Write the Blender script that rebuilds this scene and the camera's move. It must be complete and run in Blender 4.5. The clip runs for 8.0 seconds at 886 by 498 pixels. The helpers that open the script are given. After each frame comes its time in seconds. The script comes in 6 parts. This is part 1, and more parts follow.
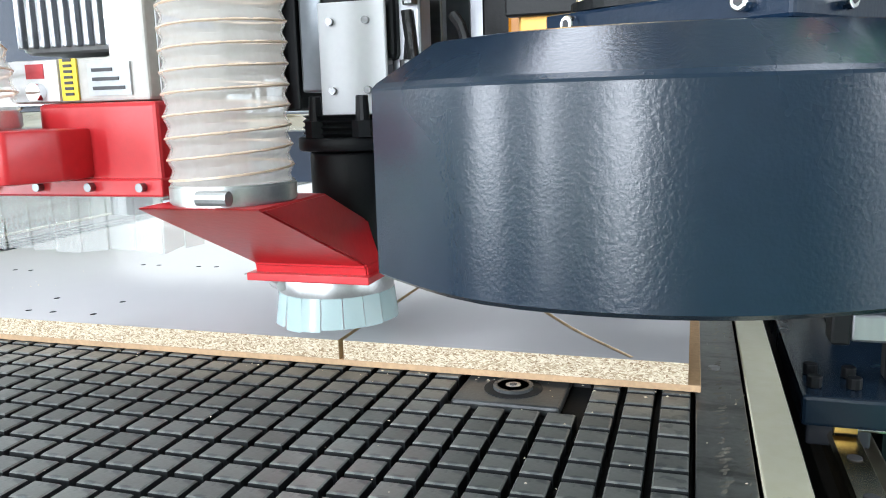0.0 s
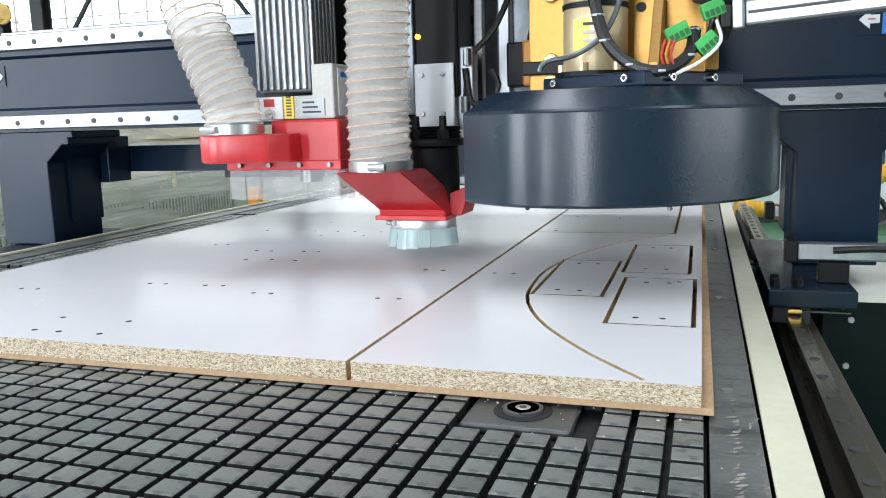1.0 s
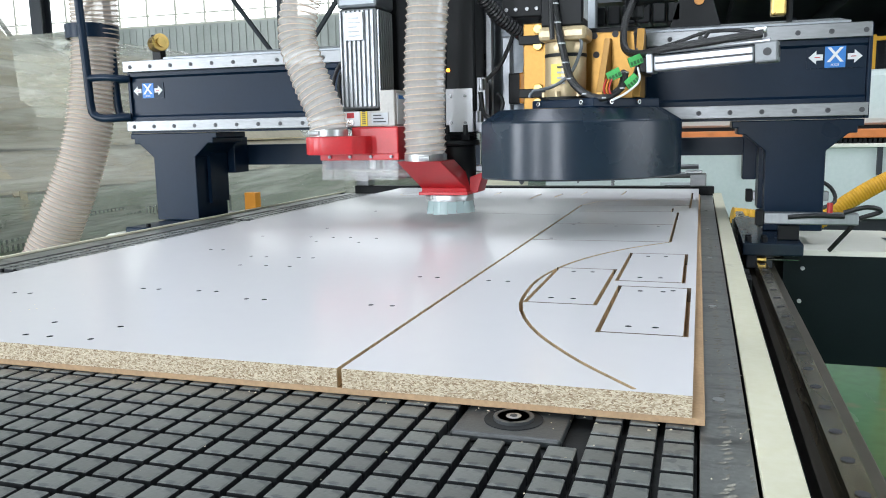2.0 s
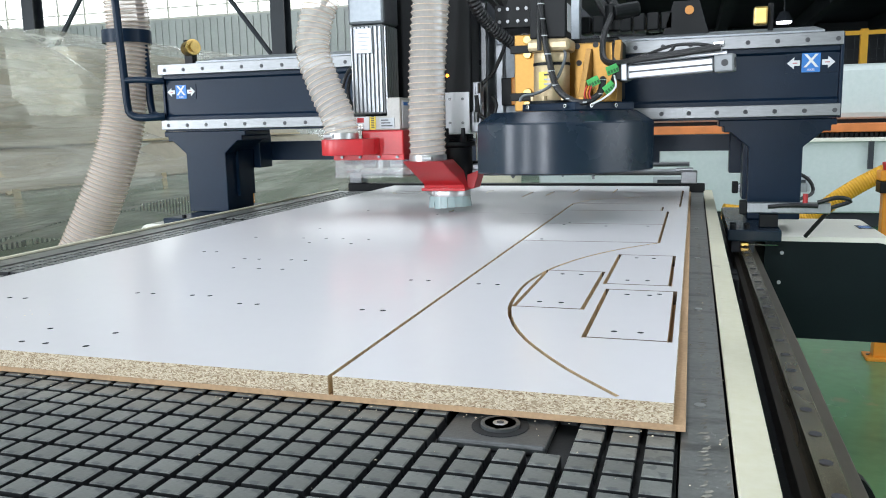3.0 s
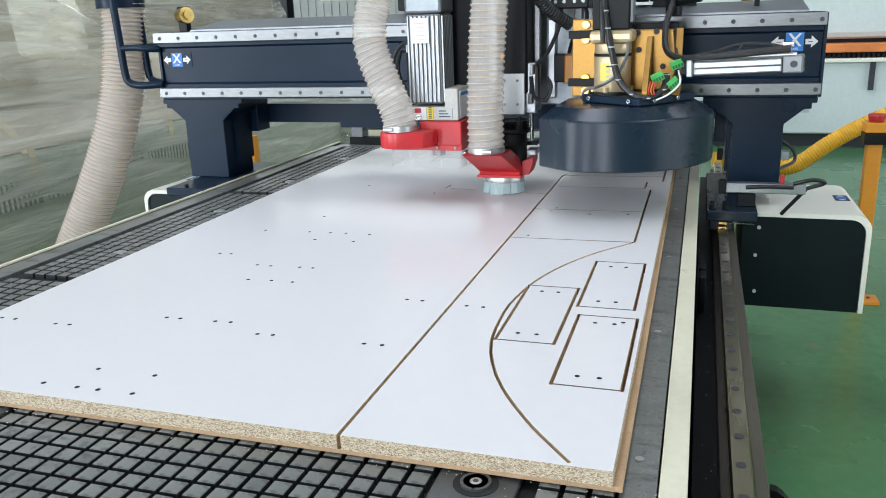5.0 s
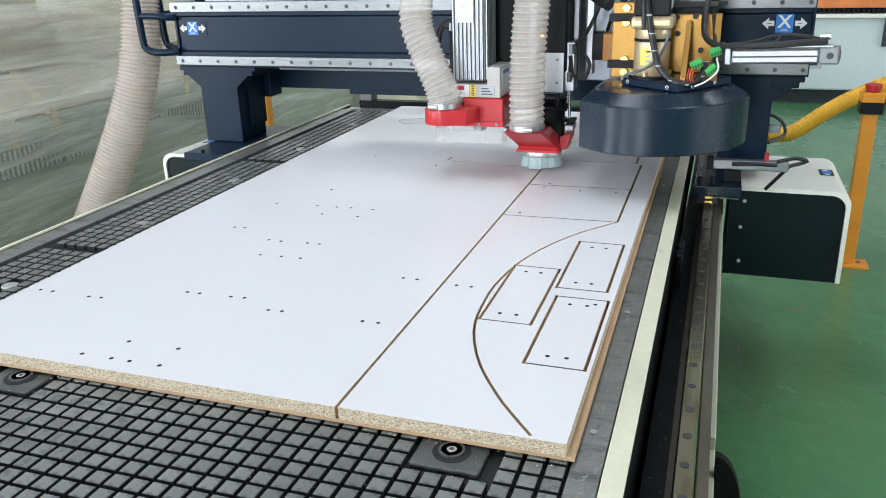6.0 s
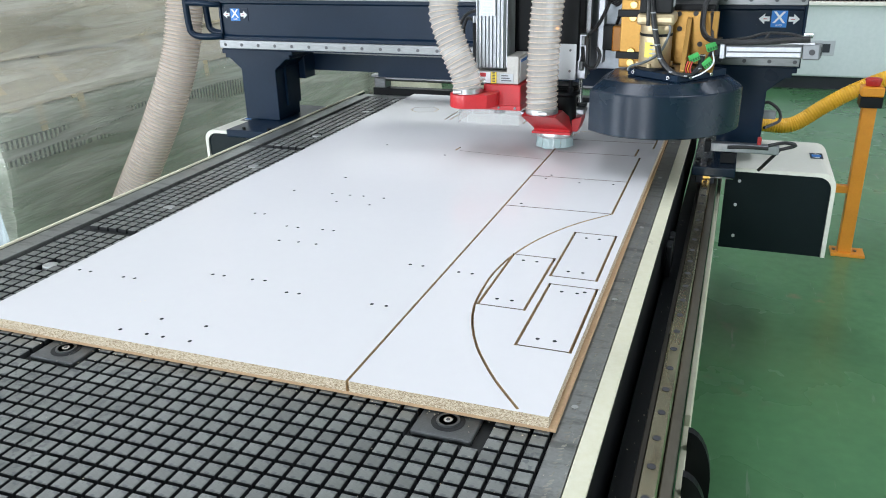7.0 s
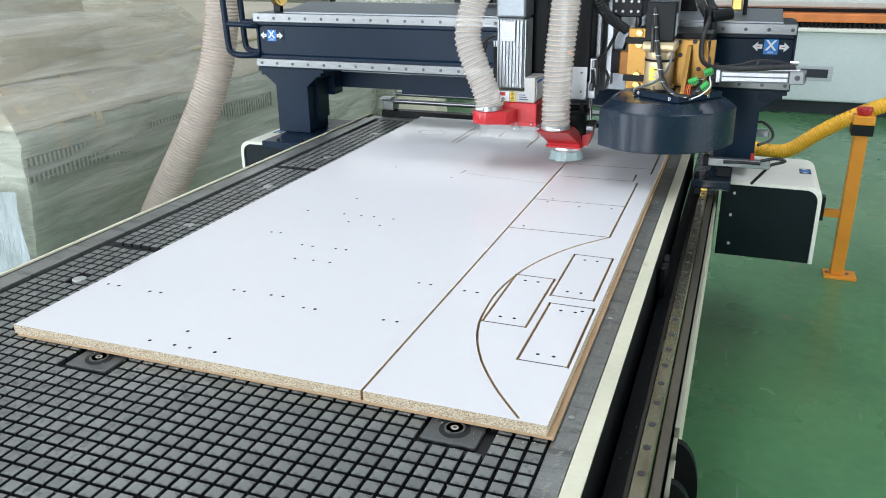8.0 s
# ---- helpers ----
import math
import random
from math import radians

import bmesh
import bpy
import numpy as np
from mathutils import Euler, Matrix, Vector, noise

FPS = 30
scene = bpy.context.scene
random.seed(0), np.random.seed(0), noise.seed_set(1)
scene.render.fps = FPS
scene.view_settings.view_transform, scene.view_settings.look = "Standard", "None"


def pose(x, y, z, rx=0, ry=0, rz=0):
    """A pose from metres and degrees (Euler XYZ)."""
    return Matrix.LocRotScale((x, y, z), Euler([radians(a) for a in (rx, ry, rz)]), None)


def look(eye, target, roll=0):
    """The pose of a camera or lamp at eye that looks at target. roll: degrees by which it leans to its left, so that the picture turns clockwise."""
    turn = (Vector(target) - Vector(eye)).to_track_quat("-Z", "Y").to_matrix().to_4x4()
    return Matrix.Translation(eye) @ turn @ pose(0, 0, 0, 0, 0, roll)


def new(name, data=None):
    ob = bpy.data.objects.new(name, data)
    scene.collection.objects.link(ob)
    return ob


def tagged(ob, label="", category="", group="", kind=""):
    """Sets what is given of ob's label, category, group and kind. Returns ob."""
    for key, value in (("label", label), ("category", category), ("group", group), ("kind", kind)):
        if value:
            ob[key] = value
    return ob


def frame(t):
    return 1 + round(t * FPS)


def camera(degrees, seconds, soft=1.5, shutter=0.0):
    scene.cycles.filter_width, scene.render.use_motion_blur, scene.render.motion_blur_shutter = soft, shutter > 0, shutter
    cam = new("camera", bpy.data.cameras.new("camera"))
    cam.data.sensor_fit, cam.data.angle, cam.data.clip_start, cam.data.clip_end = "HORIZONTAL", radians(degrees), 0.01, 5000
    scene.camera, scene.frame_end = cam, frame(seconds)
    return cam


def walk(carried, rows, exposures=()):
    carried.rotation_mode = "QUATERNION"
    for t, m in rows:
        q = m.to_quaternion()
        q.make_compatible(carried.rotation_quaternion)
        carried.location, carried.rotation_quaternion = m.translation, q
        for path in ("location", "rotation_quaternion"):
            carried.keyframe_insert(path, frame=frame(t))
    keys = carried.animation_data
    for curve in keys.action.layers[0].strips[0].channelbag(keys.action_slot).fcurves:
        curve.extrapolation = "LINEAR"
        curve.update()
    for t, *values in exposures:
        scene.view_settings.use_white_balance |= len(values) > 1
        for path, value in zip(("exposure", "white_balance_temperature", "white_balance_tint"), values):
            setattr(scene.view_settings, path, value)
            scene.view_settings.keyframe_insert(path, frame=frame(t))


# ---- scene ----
cam = camera(58.0, 8.0, soft=1.0, shutter=0.0)
PATH = [
    (0, (1.203, -0.745, 1.043), (0.607, 1.135, 0.686), -1.6),
    (0.5, (1.203, -0.748, 1.042), (0.592, 1.13, 0.72), -1.6),
    (1, (1.198, -0.738, 1.045), (0.588, 1.14, 0.731), -1.6),
    (1.5, (1.2, -0.734, 1.045), (0.589, 1.147, 0.748), -1.3),
    (3, (1.215, -0.747, 1.066), (0.622, 1.137, 0.75), -1.3),
    (3.5, (1.225, -0.767, 1.11), (0.641, 1.113, 0.76), -1.6),
    (4, (1.24, -0.792, 1.181), (0.659, 1.077, 0.772), -1.8),
    (4.5, (1.251, -0.811, 1.25), (0.666, 1.04, 0.769), -2.0),
    (6, (1.36, -0.946, 1.442), (0.742, 0.826, 0.751), -1.7),
    (6.5, (1.396, -1.0, 1.484), (0.764, 0.752, 0.753), -1.5),
    (7, (1.423, -1.06, 1.517), (0.779, 0.682, 0.775), -1.2),
    (7.5, (1.439, -1.118, 1.548), (0.786, 0.624, 0.815), -0.8),
    (8, (1.448, -1.166, 1.571), (0.796, 0.588, 0.866), -0.5),
]
walk(cam, [(t, look(eye, target, roll)) for t, eye, target, roll in PATH], exposures=[(0.0, 0.56), (0.3, 0.40), (0.7, 0.15), (1.2, -0.08), (1.7, -0.17), (4.0, -0.22), (8.0, -0.12)])

# ---- world and large lights ----
world = bpy.data.worlds.new("sky")
scene.world = world
world.use_nodes = True
wn = world.node_tree.nodes
sky = wn.new("ShaderNodeTexSky")
sky.sky_type = "NISHITA"
sky.sun_disc = False
sky.sun_elevation, sky.sun_rotation = radians(55), radians(-60)
world.node_tree.links.new(sky.outputs["Color"], wn["Background"].inputs["Color"])
wn["Background"].inputs["Strength"].default_value = 0.12


def area_lamp(name, eye, target, sx, sy, watts, color):
    data = bpy.data.lights.new(name, "AREA")
    data.shape, data.size, data.size_y, data.energy, data.color = "RECTANGLE", sx, sy, watts, color
    ob = new(name, data)
    ob.matrix_world = look(eye, target)
    return ob


HALL_TOP = 7.0
SKYLIGHTS = [(-5.0, 9.0), (-0.2, 9.0), (4.6, 9.0)]
DAY = (0.855, 0.912, 1.0)
for sx, length in SKYLIGHTS:
    area_lamp("skylight_lamp", (sx, 2.0, HALL_TOP + 0.05), (sx, 2.0, 0), 1.6, length, 230, DAY)
area_lamp("window_lamp", (-17.6, 2.0, 3.6), (0, 2.0, 1.5), 14.0, 2.0, 900, DAY)
RIGHT_WINDOW = (-5.0, 3.0, 0.6, 4.6)
area_lamp("window_lamp", (11.95, -1.0, 2.6), (0, -1.0, 2.6), 8.0, 4.0, 560, DAY)
NEAR_WINDOWS = [(-10.75, 5.5, 300), (-3.4, 0.9, 430), (0.3, 1.2, 420)]
for wx, width, watts in NEAR_WINDOWS:
    area_lamp("window_lamp", (wx, -8.95, 2.75), (wx, 0, 2.75), width, 5.3, watts * width, DAY)


# ---- materials ----
def mat(name, color, rough=0.5, metal=0.0, var=0.12, scale=8.0, bump=0.0, bump_scale=60.0, grain=0.04, coat=0.0, spec=0.5, wear=None, stretch=None, rough_var=0.08):
    """Painted, metal, rubber or plastic surface with colour variation at two scales and fine relief."""
    m = bpy.data.materials.new(name)
    m.use_nodes = True
    nt = m.node_tree
    n, l = nt.nodes, nt.links
    b = n["Principled BSDF"]
    geo = n.new("ShaderNodeTexCoord")
    src = geo.outputs["Object"]
    if stretch:
        mp = n.new("ShaderNodeMapping")
        mp.inputs["Scale"].default_value = stretch
        l.new(src, mp.inputs["Vector"])
        src = mp.outputs["Vector"]
    big = n.new("ShaderNodeTexNoise")
    big.inputs["Scale"].default_value, big.inputs["Detail"].default_value = scale, 5
    fine = n.new("ShaderNodeTexNoise")
    fine.inputs["Scale"].default_value, fine.inputs["Detail"].default_value = scale * 18, 3
    l.new(src, big.inputs["Vector"]), l.new(src, fine.inputs["Vector"])
    ramp = n.new("ShaderNodeValToRGB")
    ramp.color_ramp.elements[0].position, ramp.color_ramp.elements[1].position = 0.3, 0.7
    lo = tuple(max(0.0, c * (1 - var)) for c in color)
    hi = tuple(min(1.0, c * (1 + var)) for c in color)
    ramp.color_ramp.elements[0].color, ramp.color_ramp.elements[1].color = (*lo, 1), (*hi, 1)
    l.new(big.outputs["Fac"], ramp.inputs["Fac"])
    mix = n.new("ShaderNodeMixRGB")
    mix.blend_type = "OVERLAY"
    mix.inputs["Fac"].default_value = grain * 4
    l.new(ramp.outputs["Color"], mix.inputs["Color1"]), l.new(fine.outputs["Fac"], mix.inputs["Color2"])
    col = mix.outputs["Color"]
    if wear:
        wtex = n.new("ShaderNodeTexNoise")
        wtex.inputs["Scale"].default_value, wtex.inputs["Detail"].default_value = wear[1], 6
        l.new(src, wtex.inputs["Vector"])
        wr = n.new("ShaderNodeValToRGB")
        wr.color_ramp.elements[0].position, wr.color_ramp.elements[1].position = wear[2], wear[2] + 0.08
        l.new(wtex.outputs["Fac"], wr.inputs["Fac"])
        wm = n.new("ShaderNodeMixRGB")
        wm.inputs["Color2"].default_value = (*wear[0], 1)
        l.new(wr.outputs["Color"], wm.inputs["Fac"]), l.new(col, wm.inputs["Color1"])
        col = wm.outputs["Color"]
    l.new(col, b.inputs["Base Color"])
    rr = n.new("ShaderNodeMapRange")
    rr.inputs["To Min"].default_value, rr.inputs["To Max"].default_value = max(0.02, rough - rough_var), min(1, rough + rough_var)
    l.new(big.outputs["Fac"], rr.inputs["Value"]), l.new(rr.outputs["Result"], b.inputs["Roughness"])
    b.inputs["Metallic"].default_value = metal
    b.inputs["Coat Weight"].default_value = coat
    b.inputs["Coat Roughness"].default_value = 0.15
    b.inputs["Specular IOR Level"].default_value = spec
    if bump:
        bt = n.new("ShaderNodeTexNoise")
        bt.inputs["Scale"].default_value, bt.inputs["Detail"].default_value = bump_scale, 3
        l.new(src, bt.inputs["Vector"])
        bp = n.new("ShaderNodeBump")
        bp.inputs["Strength"].default_value, bp.inputs["Distance"].default_value = bump, 0.002
        l.new(bt.outputs["Fac"], bp.inputs["Height"]), l.new(bp.outputs["Normal"], b.inputs["Normal"])
    return m


def clear_mat(name, color, rough, see, gloss=1.45, wrinkle=None):
    """Clear flexible plastic: partly see-through, partly milky."""
    m = bpy.data.materials.new(name)
    m.use_nodes = True
    n, l = m.node_tree.nodes, m.node_tree.links
    b = n["Principled BSDF"]
    b.inputs["Base Color"].default_value = (*color, 1)
    b.inputs["Roughness"].default_value = rough
    b.inputs["IOR"].default_value = gloss
    tr = n.new("ShaderNodeBsdfTransparent")
    tr.inputs["Color"].default_value = (0.97, 0.97, 0.96, 1)
    tex = n.new("ShaderNodeTexNoise")
    tex.inputs["Scale"].default_value = 25
    rng = n.new("ShaderNodeMapRange")
    rng.inputs["To Min"].default_value, rng.inputs["To Max"].default_value = see - 0.05, see + 0.05
    l.new(tex.outputs["Fac"], rng.inputs["Value"])
    if wrinkle:
        # stretched folds: relief at two sizes, and cloudier where the film bunches
        tc = n.new("ShaderNodeTexCoord")
        mp = n.new("ShaderNodeMapping")
        mp.inputs["Scale"].default_value = wrinkle
        l.new(tc.outputs["Object"], mp.inputs["Vector"]), l.new(mp.outputs["Vector"], tex.inputs["Vector"])
        tex.inputs["Scale"].default_value, tex.inputs["Detail"].default_value, tex.inputs["Distortion"].default_value = 1.0, 7, 0.8
        rng.inputs["From Min"].default_value, rng.inputs["From Max"].default_value = 0.32, 0.68
        rng.inputs["To Min"].default_value, rng.inputs["To Max"].default_value = see - 0.25, see + 0.18
        bp = n.new("ShaderNodeBump")
        bp.inputs["Strength"].default_value, bp.inputs["Distance"].default_value = 0.9, 0.02
        fine = n.new("ShaderNodeTexNoise")
        fine.inputs["Scale"].default_value, fine.inputs["Detail"].default_value, fine.inputs["Distortion"].default_value = 5.0, 4, 1.5
        l.new(mp.outputs["Vector"], fine.inputs["Vector"])
        both = n.new("ShaderNodeMath")
        both.operation = "MULTIPLY_ADD"
        both.inputs[1].default_value = 0.5
        l.new(fine.outputs["Fac"], both.inputs[0]), l.new(tex.outputs["Fac"], both.inputs[2])
        l.new(both.outputs[0], bp.inputs["Height"]), l.new(bp.outputs["Normal"], b.inputs["Normal"])
    mx = n.new("ShaderNodeMixShader")
    l.new(rng.outputs["Result"], mx.inputs["Fac"])
    l.new(b.outputs["BSDF"], mx.inputs[1]), l.new(tr.outputs["BSDF"], mx.inputs[2])
    l.new(mx.outputs["Shader"], n["Material Output"].inputs["Surface"])
    return m


def add_marks(m, color, scale, level, soft, amount, stretch=(1, 1, 1)):
    """Scattered stains or scuffs over a finished surface colour."""
    n, l = m.node_tree.nodes, m.node_tree.links
    b = n["Principled BSDF"]
    src = b.inputs["Base Color"].links[0].from_socket
    tc = n.new("ShaderNodeTexCoord")
    mp = n.new("ShaderNodeMapping")
    mp.inputs["Scale"].default_value = stretch
    mp.inputs["Rotation"].default_value = (0, 0, 0.6)
    l.new(tc.outputs["Object"], mp.inputs["Vector"])
    tex = n.new("ShaderNodeTexNoise")
    tex.inputs["Scale"].default_value, tex.inputs["Detail"].default_value, tex.inputs["Roughness"].default_value = scale, 9, 0.65
    l.new(mp.outputs["Vector"], tex.inputs["Vector"])
    rg = n.new("ShaderNodeMapRange")
    rg.inputs["From Min"].default_value, rg.inputs["From Max"].default_value, rg.inputs["To Max"].default_value = level, level + soft, amount
    l.new(tex.outputs["Fac"], rg.inputs["Value"])
    mx = n.new("ShaderNodeMixRGB")
    mx.inputs["Color2"].default_value = (*color, 1)
    l.new(rg.outputs["Result"], mx.inputs["Fac"]), l.new(src, mx.inputs["Color1"])
    l.new(mx.outputs["Color"], b.inputs["Base Color"])


def glow_mat(name, color, strength):
    m = bpy.data.materials.new(name)
    m.use_nodes = True
    b = m.node_tree.nodes["Principled BSDF"]
    b.inputs["Base Color"].default_value = (*color, 1)
    b.inputs["Emission Color"].default_value = (*color, 1)
    b.inputs["Emission Strength"].default_value = strength
    return m


def chip_mat():
    """Raw particle board edge: packed pale and brown chips with dark pores."""
    m = bpy.data.materials.new("chipboard")
    m.use_nodes = True
    n, l = m.node_tree.nodes, m.node_tree.links
    b = n["Principled BSDF"]
    tc = n.new("ShaderNodeTexCoord")
    mp = n.new("ShaderNodeMapping")
    mp.inputs["Scale"].default_value = (1.0, 1.0, 1.9)
    l.new(tc.outputs["Object"], mp.inputs["Vector"])
    wob = n.new("ShaderNodeTexNoise")
    wob.inputs["Scale"].default_value = 90
    l.new(mp.outputs["Vector"], wob.inputs["Vector"])
    add = n.new("ShaderNodeMixRGB")
    add.inputs["Fac"].default_value = 0.012
    l.new(mp.outputs["Vector"], add.inputs["Color1"]), l.new(wob.outputs["Color"], add.inputs["Color2"])
    vor = n.new("ShaderNodeTexVoronoi")
    vor.inputs["Scale"].default_value = 500
    l.new(add.outputs["Color"], vor.inputs["Vector"])
    r = n.new("ShaderNodeValToRGB")
    e = r.color_ramp.elements
    e[0].position, e[0].color = 0.0, (0.26, 0.17, 0.10, 1)
    e[1].position, e[1].color = 1.0, (0.78, 0.69, 0.53, 1)
    for p, c in ((0.2, (0.40, 0.30, 0.19)), (0.5, (0.58, 0.48, 0.34)), (0.82, (0.70, 0.61, 0.46))):
        q = e.new(p)
        q.color = (*c, 1)
    sep = n.new("ShaderNodeSeparateColor")
    l.new(vor.outputs["Color"], sep.inputs["Color"]), l.new(sep.outputs["Red"], r.inputs["Fac"])
    l.new(r.outputs["Color"], b.inputs["Base Color"])
    b.inputs["Roughness"].default_value = 0.85
    bp = n.new("ShaderNodeBump")
    bp.inputs["Strength"].default_value, bp.inputs["Distance"].default_value = 0.6, 0.001
    l.new(vor.outputs["Distance"], bp.inputs["Height"]), l.new(bp.outputs["Normal"], b.inputs["Normal"])
    return m


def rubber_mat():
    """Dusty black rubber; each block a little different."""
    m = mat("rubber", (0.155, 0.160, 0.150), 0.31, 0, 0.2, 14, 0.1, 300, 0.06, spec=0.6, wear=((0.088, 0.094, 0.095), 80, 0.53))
    n, l = m.node_tree.nodes, m.node_tree.links
    b = n["Principled BSDF"]
    src = b.inputs["Base Color"].links[0].from_socket
    info = n.new("ShaderNodeObjectInfo")
    isl = n.new("ShaderNodeNewGeometry")
    sm = n.new("ShaderNodeMath")
    l.new(info.outputs["Random"], sm.inputs[0]), l.new(isl.outputs["Random Per Island"], sm.inputs[1])
    fr = n.new("ShaderNodeMath")
    fr.operation = "FRACT"
    l.new(sm.outputs[0], fr.inputs[0])
    rg = n.new("ShaderNodeMapRange")
    rg.inputs["To Min"].default_value, rg.inputs["To Max"].default_value = 0.84, 1.2
    l.new(fr.outputs[0], rg.inputs["Value"])
    mul = n.new("ShaderNodeVectorMath")
    mul.operation = "SCALE"
    l.new(src, mul.inputs[0]), l.new(rg.outputs["Result"], mul.inputs["Scale"])
    l.new(mul.outputs["Vector"], b.inputs["Base Color"])
    return m


NAVY = mat("navy_paint", (0.0050, 0.0160, 0.036), 0.31, 0, 0.12, 5, 0.14, 260, 0.03, coat=0.0, spec=0.19)
NAVY_GLOSS = mat("navy_gloss_paint", (0.0070, 0.0165, 0.031), 0.26, 0, 0.1, 5, 0.12, 380, 0.03, coat=0.15, spec=0.4)
BLACK = mat("black_plastic", (0.006, 0.007, 0.008), 0.45, 0, 0.15, 10, 0.1, 200, spec=0.22)
CABLE = mat("cable_sleeve", (0.012, 0.012, 0.013), 0.32, 0, 0.2, 30, 0.5, 500)
STEEL = mat("ground_steel", (0.215, 0.22, 0.225), 0.36, 1.0, 0.08, 10, 0.05, 400, 0.05, stretch=(0.2, 1, 1))
# golden tint puts a warm reflection into the steel's colour
RAIL = mat("rail_steel", (0.64, 0.565, 0.41), 0.27, 1.0, 0.15, 6, 0.05, 300, 0.06, stretch=(1, 0.15, 1))
CHROME = mat("chrome", (0.75, 0.75, 0.76), 0.15, 1.0, 0.05, 10)
ALU = mat("aluminium", (0.36, 0.37, 0.39), 0.34, 0.9, 0.06, 8, 0.05, 300, 0.04, stretch=(1, 1, 0.1))
PLATE = mat("silver_plate", (0.25, 0.27, 0.29), 0.40, 0.8, 0.08, 4, 0.05, 300)
STRIP = mat("worn_steel_strip", (0.25, 0.255, 0.245), 0.34, 0.5, 0.18, 9, 0.12, 120, 0.06, wear=((0.27, 0.265, 0.25), 30, 0.60))
GALV = mat("grey_ring", (0.55, 0.56, 0.56), 0.35, 0.85, 0.1, 20)
RED = mat("red_paint", (0.52, 0.018, 0.024), 0.35, 0, 0.12, 7, 0.1, 150, 0.03, coat=0.15)
GOLD = mat("gold_anodised", (0.40, 0.215, 0.05), 0.38, 0.65, 0.1, 6, 0.05, 200)
GOLD_PALE = mat("pale_gold", (0.56, 0.44, 0.27), 0.36, 0.45, 0.08, 8)
CREAM = mat("cream_paint", (0.70, 0.67, 0.51), 0.4, 0, 0.08, 5, 0.08, 150, 0.04, wear=((0.5, 0.47, 0.38), 14, 0.7))
WHITE = mat("white_paint", (0.82, 0.80, 0.71), 0.38, 0, 0.04, 3, 0.06, 200)
LAMINATE = mat("white_laminate", (0.772, 0.752, 0.766), 0.205, 0, 0.008, 2, 0.0, 500, 0.01, rough_var=0.015)
MDF = mat("mdf", (0.50, 0.33, 0.19), 0.75, 0, 0.12, 12, 0.15, 500, 0.06)
CHIP = chip_mat()
# dark core for cut walls facing y: shade put into the colour
SHADED_CUT = mat("shaded_cut_core", (0.17, 0.125, 0.09), 0.8, 0, 0.3, 60, 0.3, 600, 0.1)
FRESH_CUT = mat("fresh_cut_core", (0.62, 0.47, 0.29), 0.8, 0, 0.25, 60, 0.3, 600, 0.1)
RUBBER = rubber_mat()
# the same rubber made darker, with the shade of the block sides painted in
RUBBER_SIDE = mat("shaded_rubber", (0.022, 0.024, 0.026), 0.5, 0, 0.2, 30, 0.1, 300, spec=0.3)
PORT = mat("port_rubber", (0.065, 0.070, 0.072), 0.38, 0, 0.3, 14, 0.15, 300, 0.08)
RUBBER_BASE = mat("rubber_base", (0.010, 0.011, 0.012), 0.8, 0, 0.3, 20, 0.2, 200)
GREEN_FLOOR = mat("green_epoxy", (0.092, 0.228, 0.100), 0.27, 0, 0.14, 1.2, 0.06, 40, 0.05, wear=((0.15, 0.19, 0.12), 2.2, 0.66))
ORANGE = mat("orange_paint", (0.72, 0.27, 0.02), 0.4, 0, 0.1, 7, 0.08, 150)
YELLOW = mat("yellow_plastic", (0.80, 0.42, 0.02), 0.42, 0, 0.08, 10)
GREEN = mat("green_plastic", (0.06, 0.42, 0.10), 0.4, 0, 0.1, 20)
SIGN_BLUE = mat("sign_blue", (0.02, 0.20, 0.62), 0.4, 0, 0.04, 10)
SIGN_WHITE = mat("sign_white", (0.80, 0.81, 0.83), 0.45, 0, 0.03, 10)
LABEL_YELLOW = mat("label_yellow", (0.80, 0.58, 0.03), 0.45, 0, 0.05, 10)
LABEL_GREY = mat("label_grey", (0.48, 0.50, 0.52), 0.45, 0, 0.05, 10)
# print ink, and painted shade for holes, bores and sockets
INK_HOLE_SHADE = mat("ink_hole_shade", (0.05, 0.05, 0.055), 0.6, 0, 0.05, 10)
BRASS = mat("brass", (0.70, 0.48, 0.16), 0.3, 1.0, 0.15, 30)
HOSE_CLEAR = clear_mat("clear_hose", (0.80, 0.755, 0.71), 0.07, 0.62)
HOSE_WIRE = mat("hose_wire", (0.60, 0.46, 0.35), 0.35, 0.2, 0.1, 20)
HOSE_GREY = clear_mat("milky_hose", (0.78, 0.68, 0.62), 0.12, 0.46)
HOSE_DARK_WIRE = mat("brown_wire", (0.54, 0.41, 0.33), 0.35, 0.1, 0.15, 20)
SKIRT = clear_mat("clear_skirt", (0.80, 0.83, 0.84), 0.1, 0.84)
CUP = clear_mat("green_tinted_cup", (0.50, 0.66, 0.66), 0.15, 0.42)
FILM_CLEAR = clear_mat("stretch_film", (0.84, 0.83, 0.74), 0.05, 0.69, wrinkle=(3.0, 1.2, 14.0))
FILM_WHITE = clear_mat("bunched_film", (0.62, 0.69, 0.76), 0.1, 0.45, wrinkle=(14.0, 14.0, 2.5))
CRATE = mat("pale_cabinet", (0.48, 0.43, 0.33), 0.5, 0, 0.2, 1.6)
CRATE_GREEN = mat("grey_green_cabinet", (0.36, 0.39, 0.32), 0.5, 0, 0.15, 1.6)
TAPE = mat("brown_tape", (0.57, 0.47, 0.31), 0.45, 0, 0.3, 5)
VENT = mat("vent_slats", (0.09, 0.10, 0.095), 0.5)
FOAM = mat("packing_foam", (0.66, 0.62, 0.48), 0.6, 0, 0.15, 3)
CLADDING = mat("wall_cladding", (0.60, 0.62, 0.60), 0.5, 0, 0.08, 1.0)
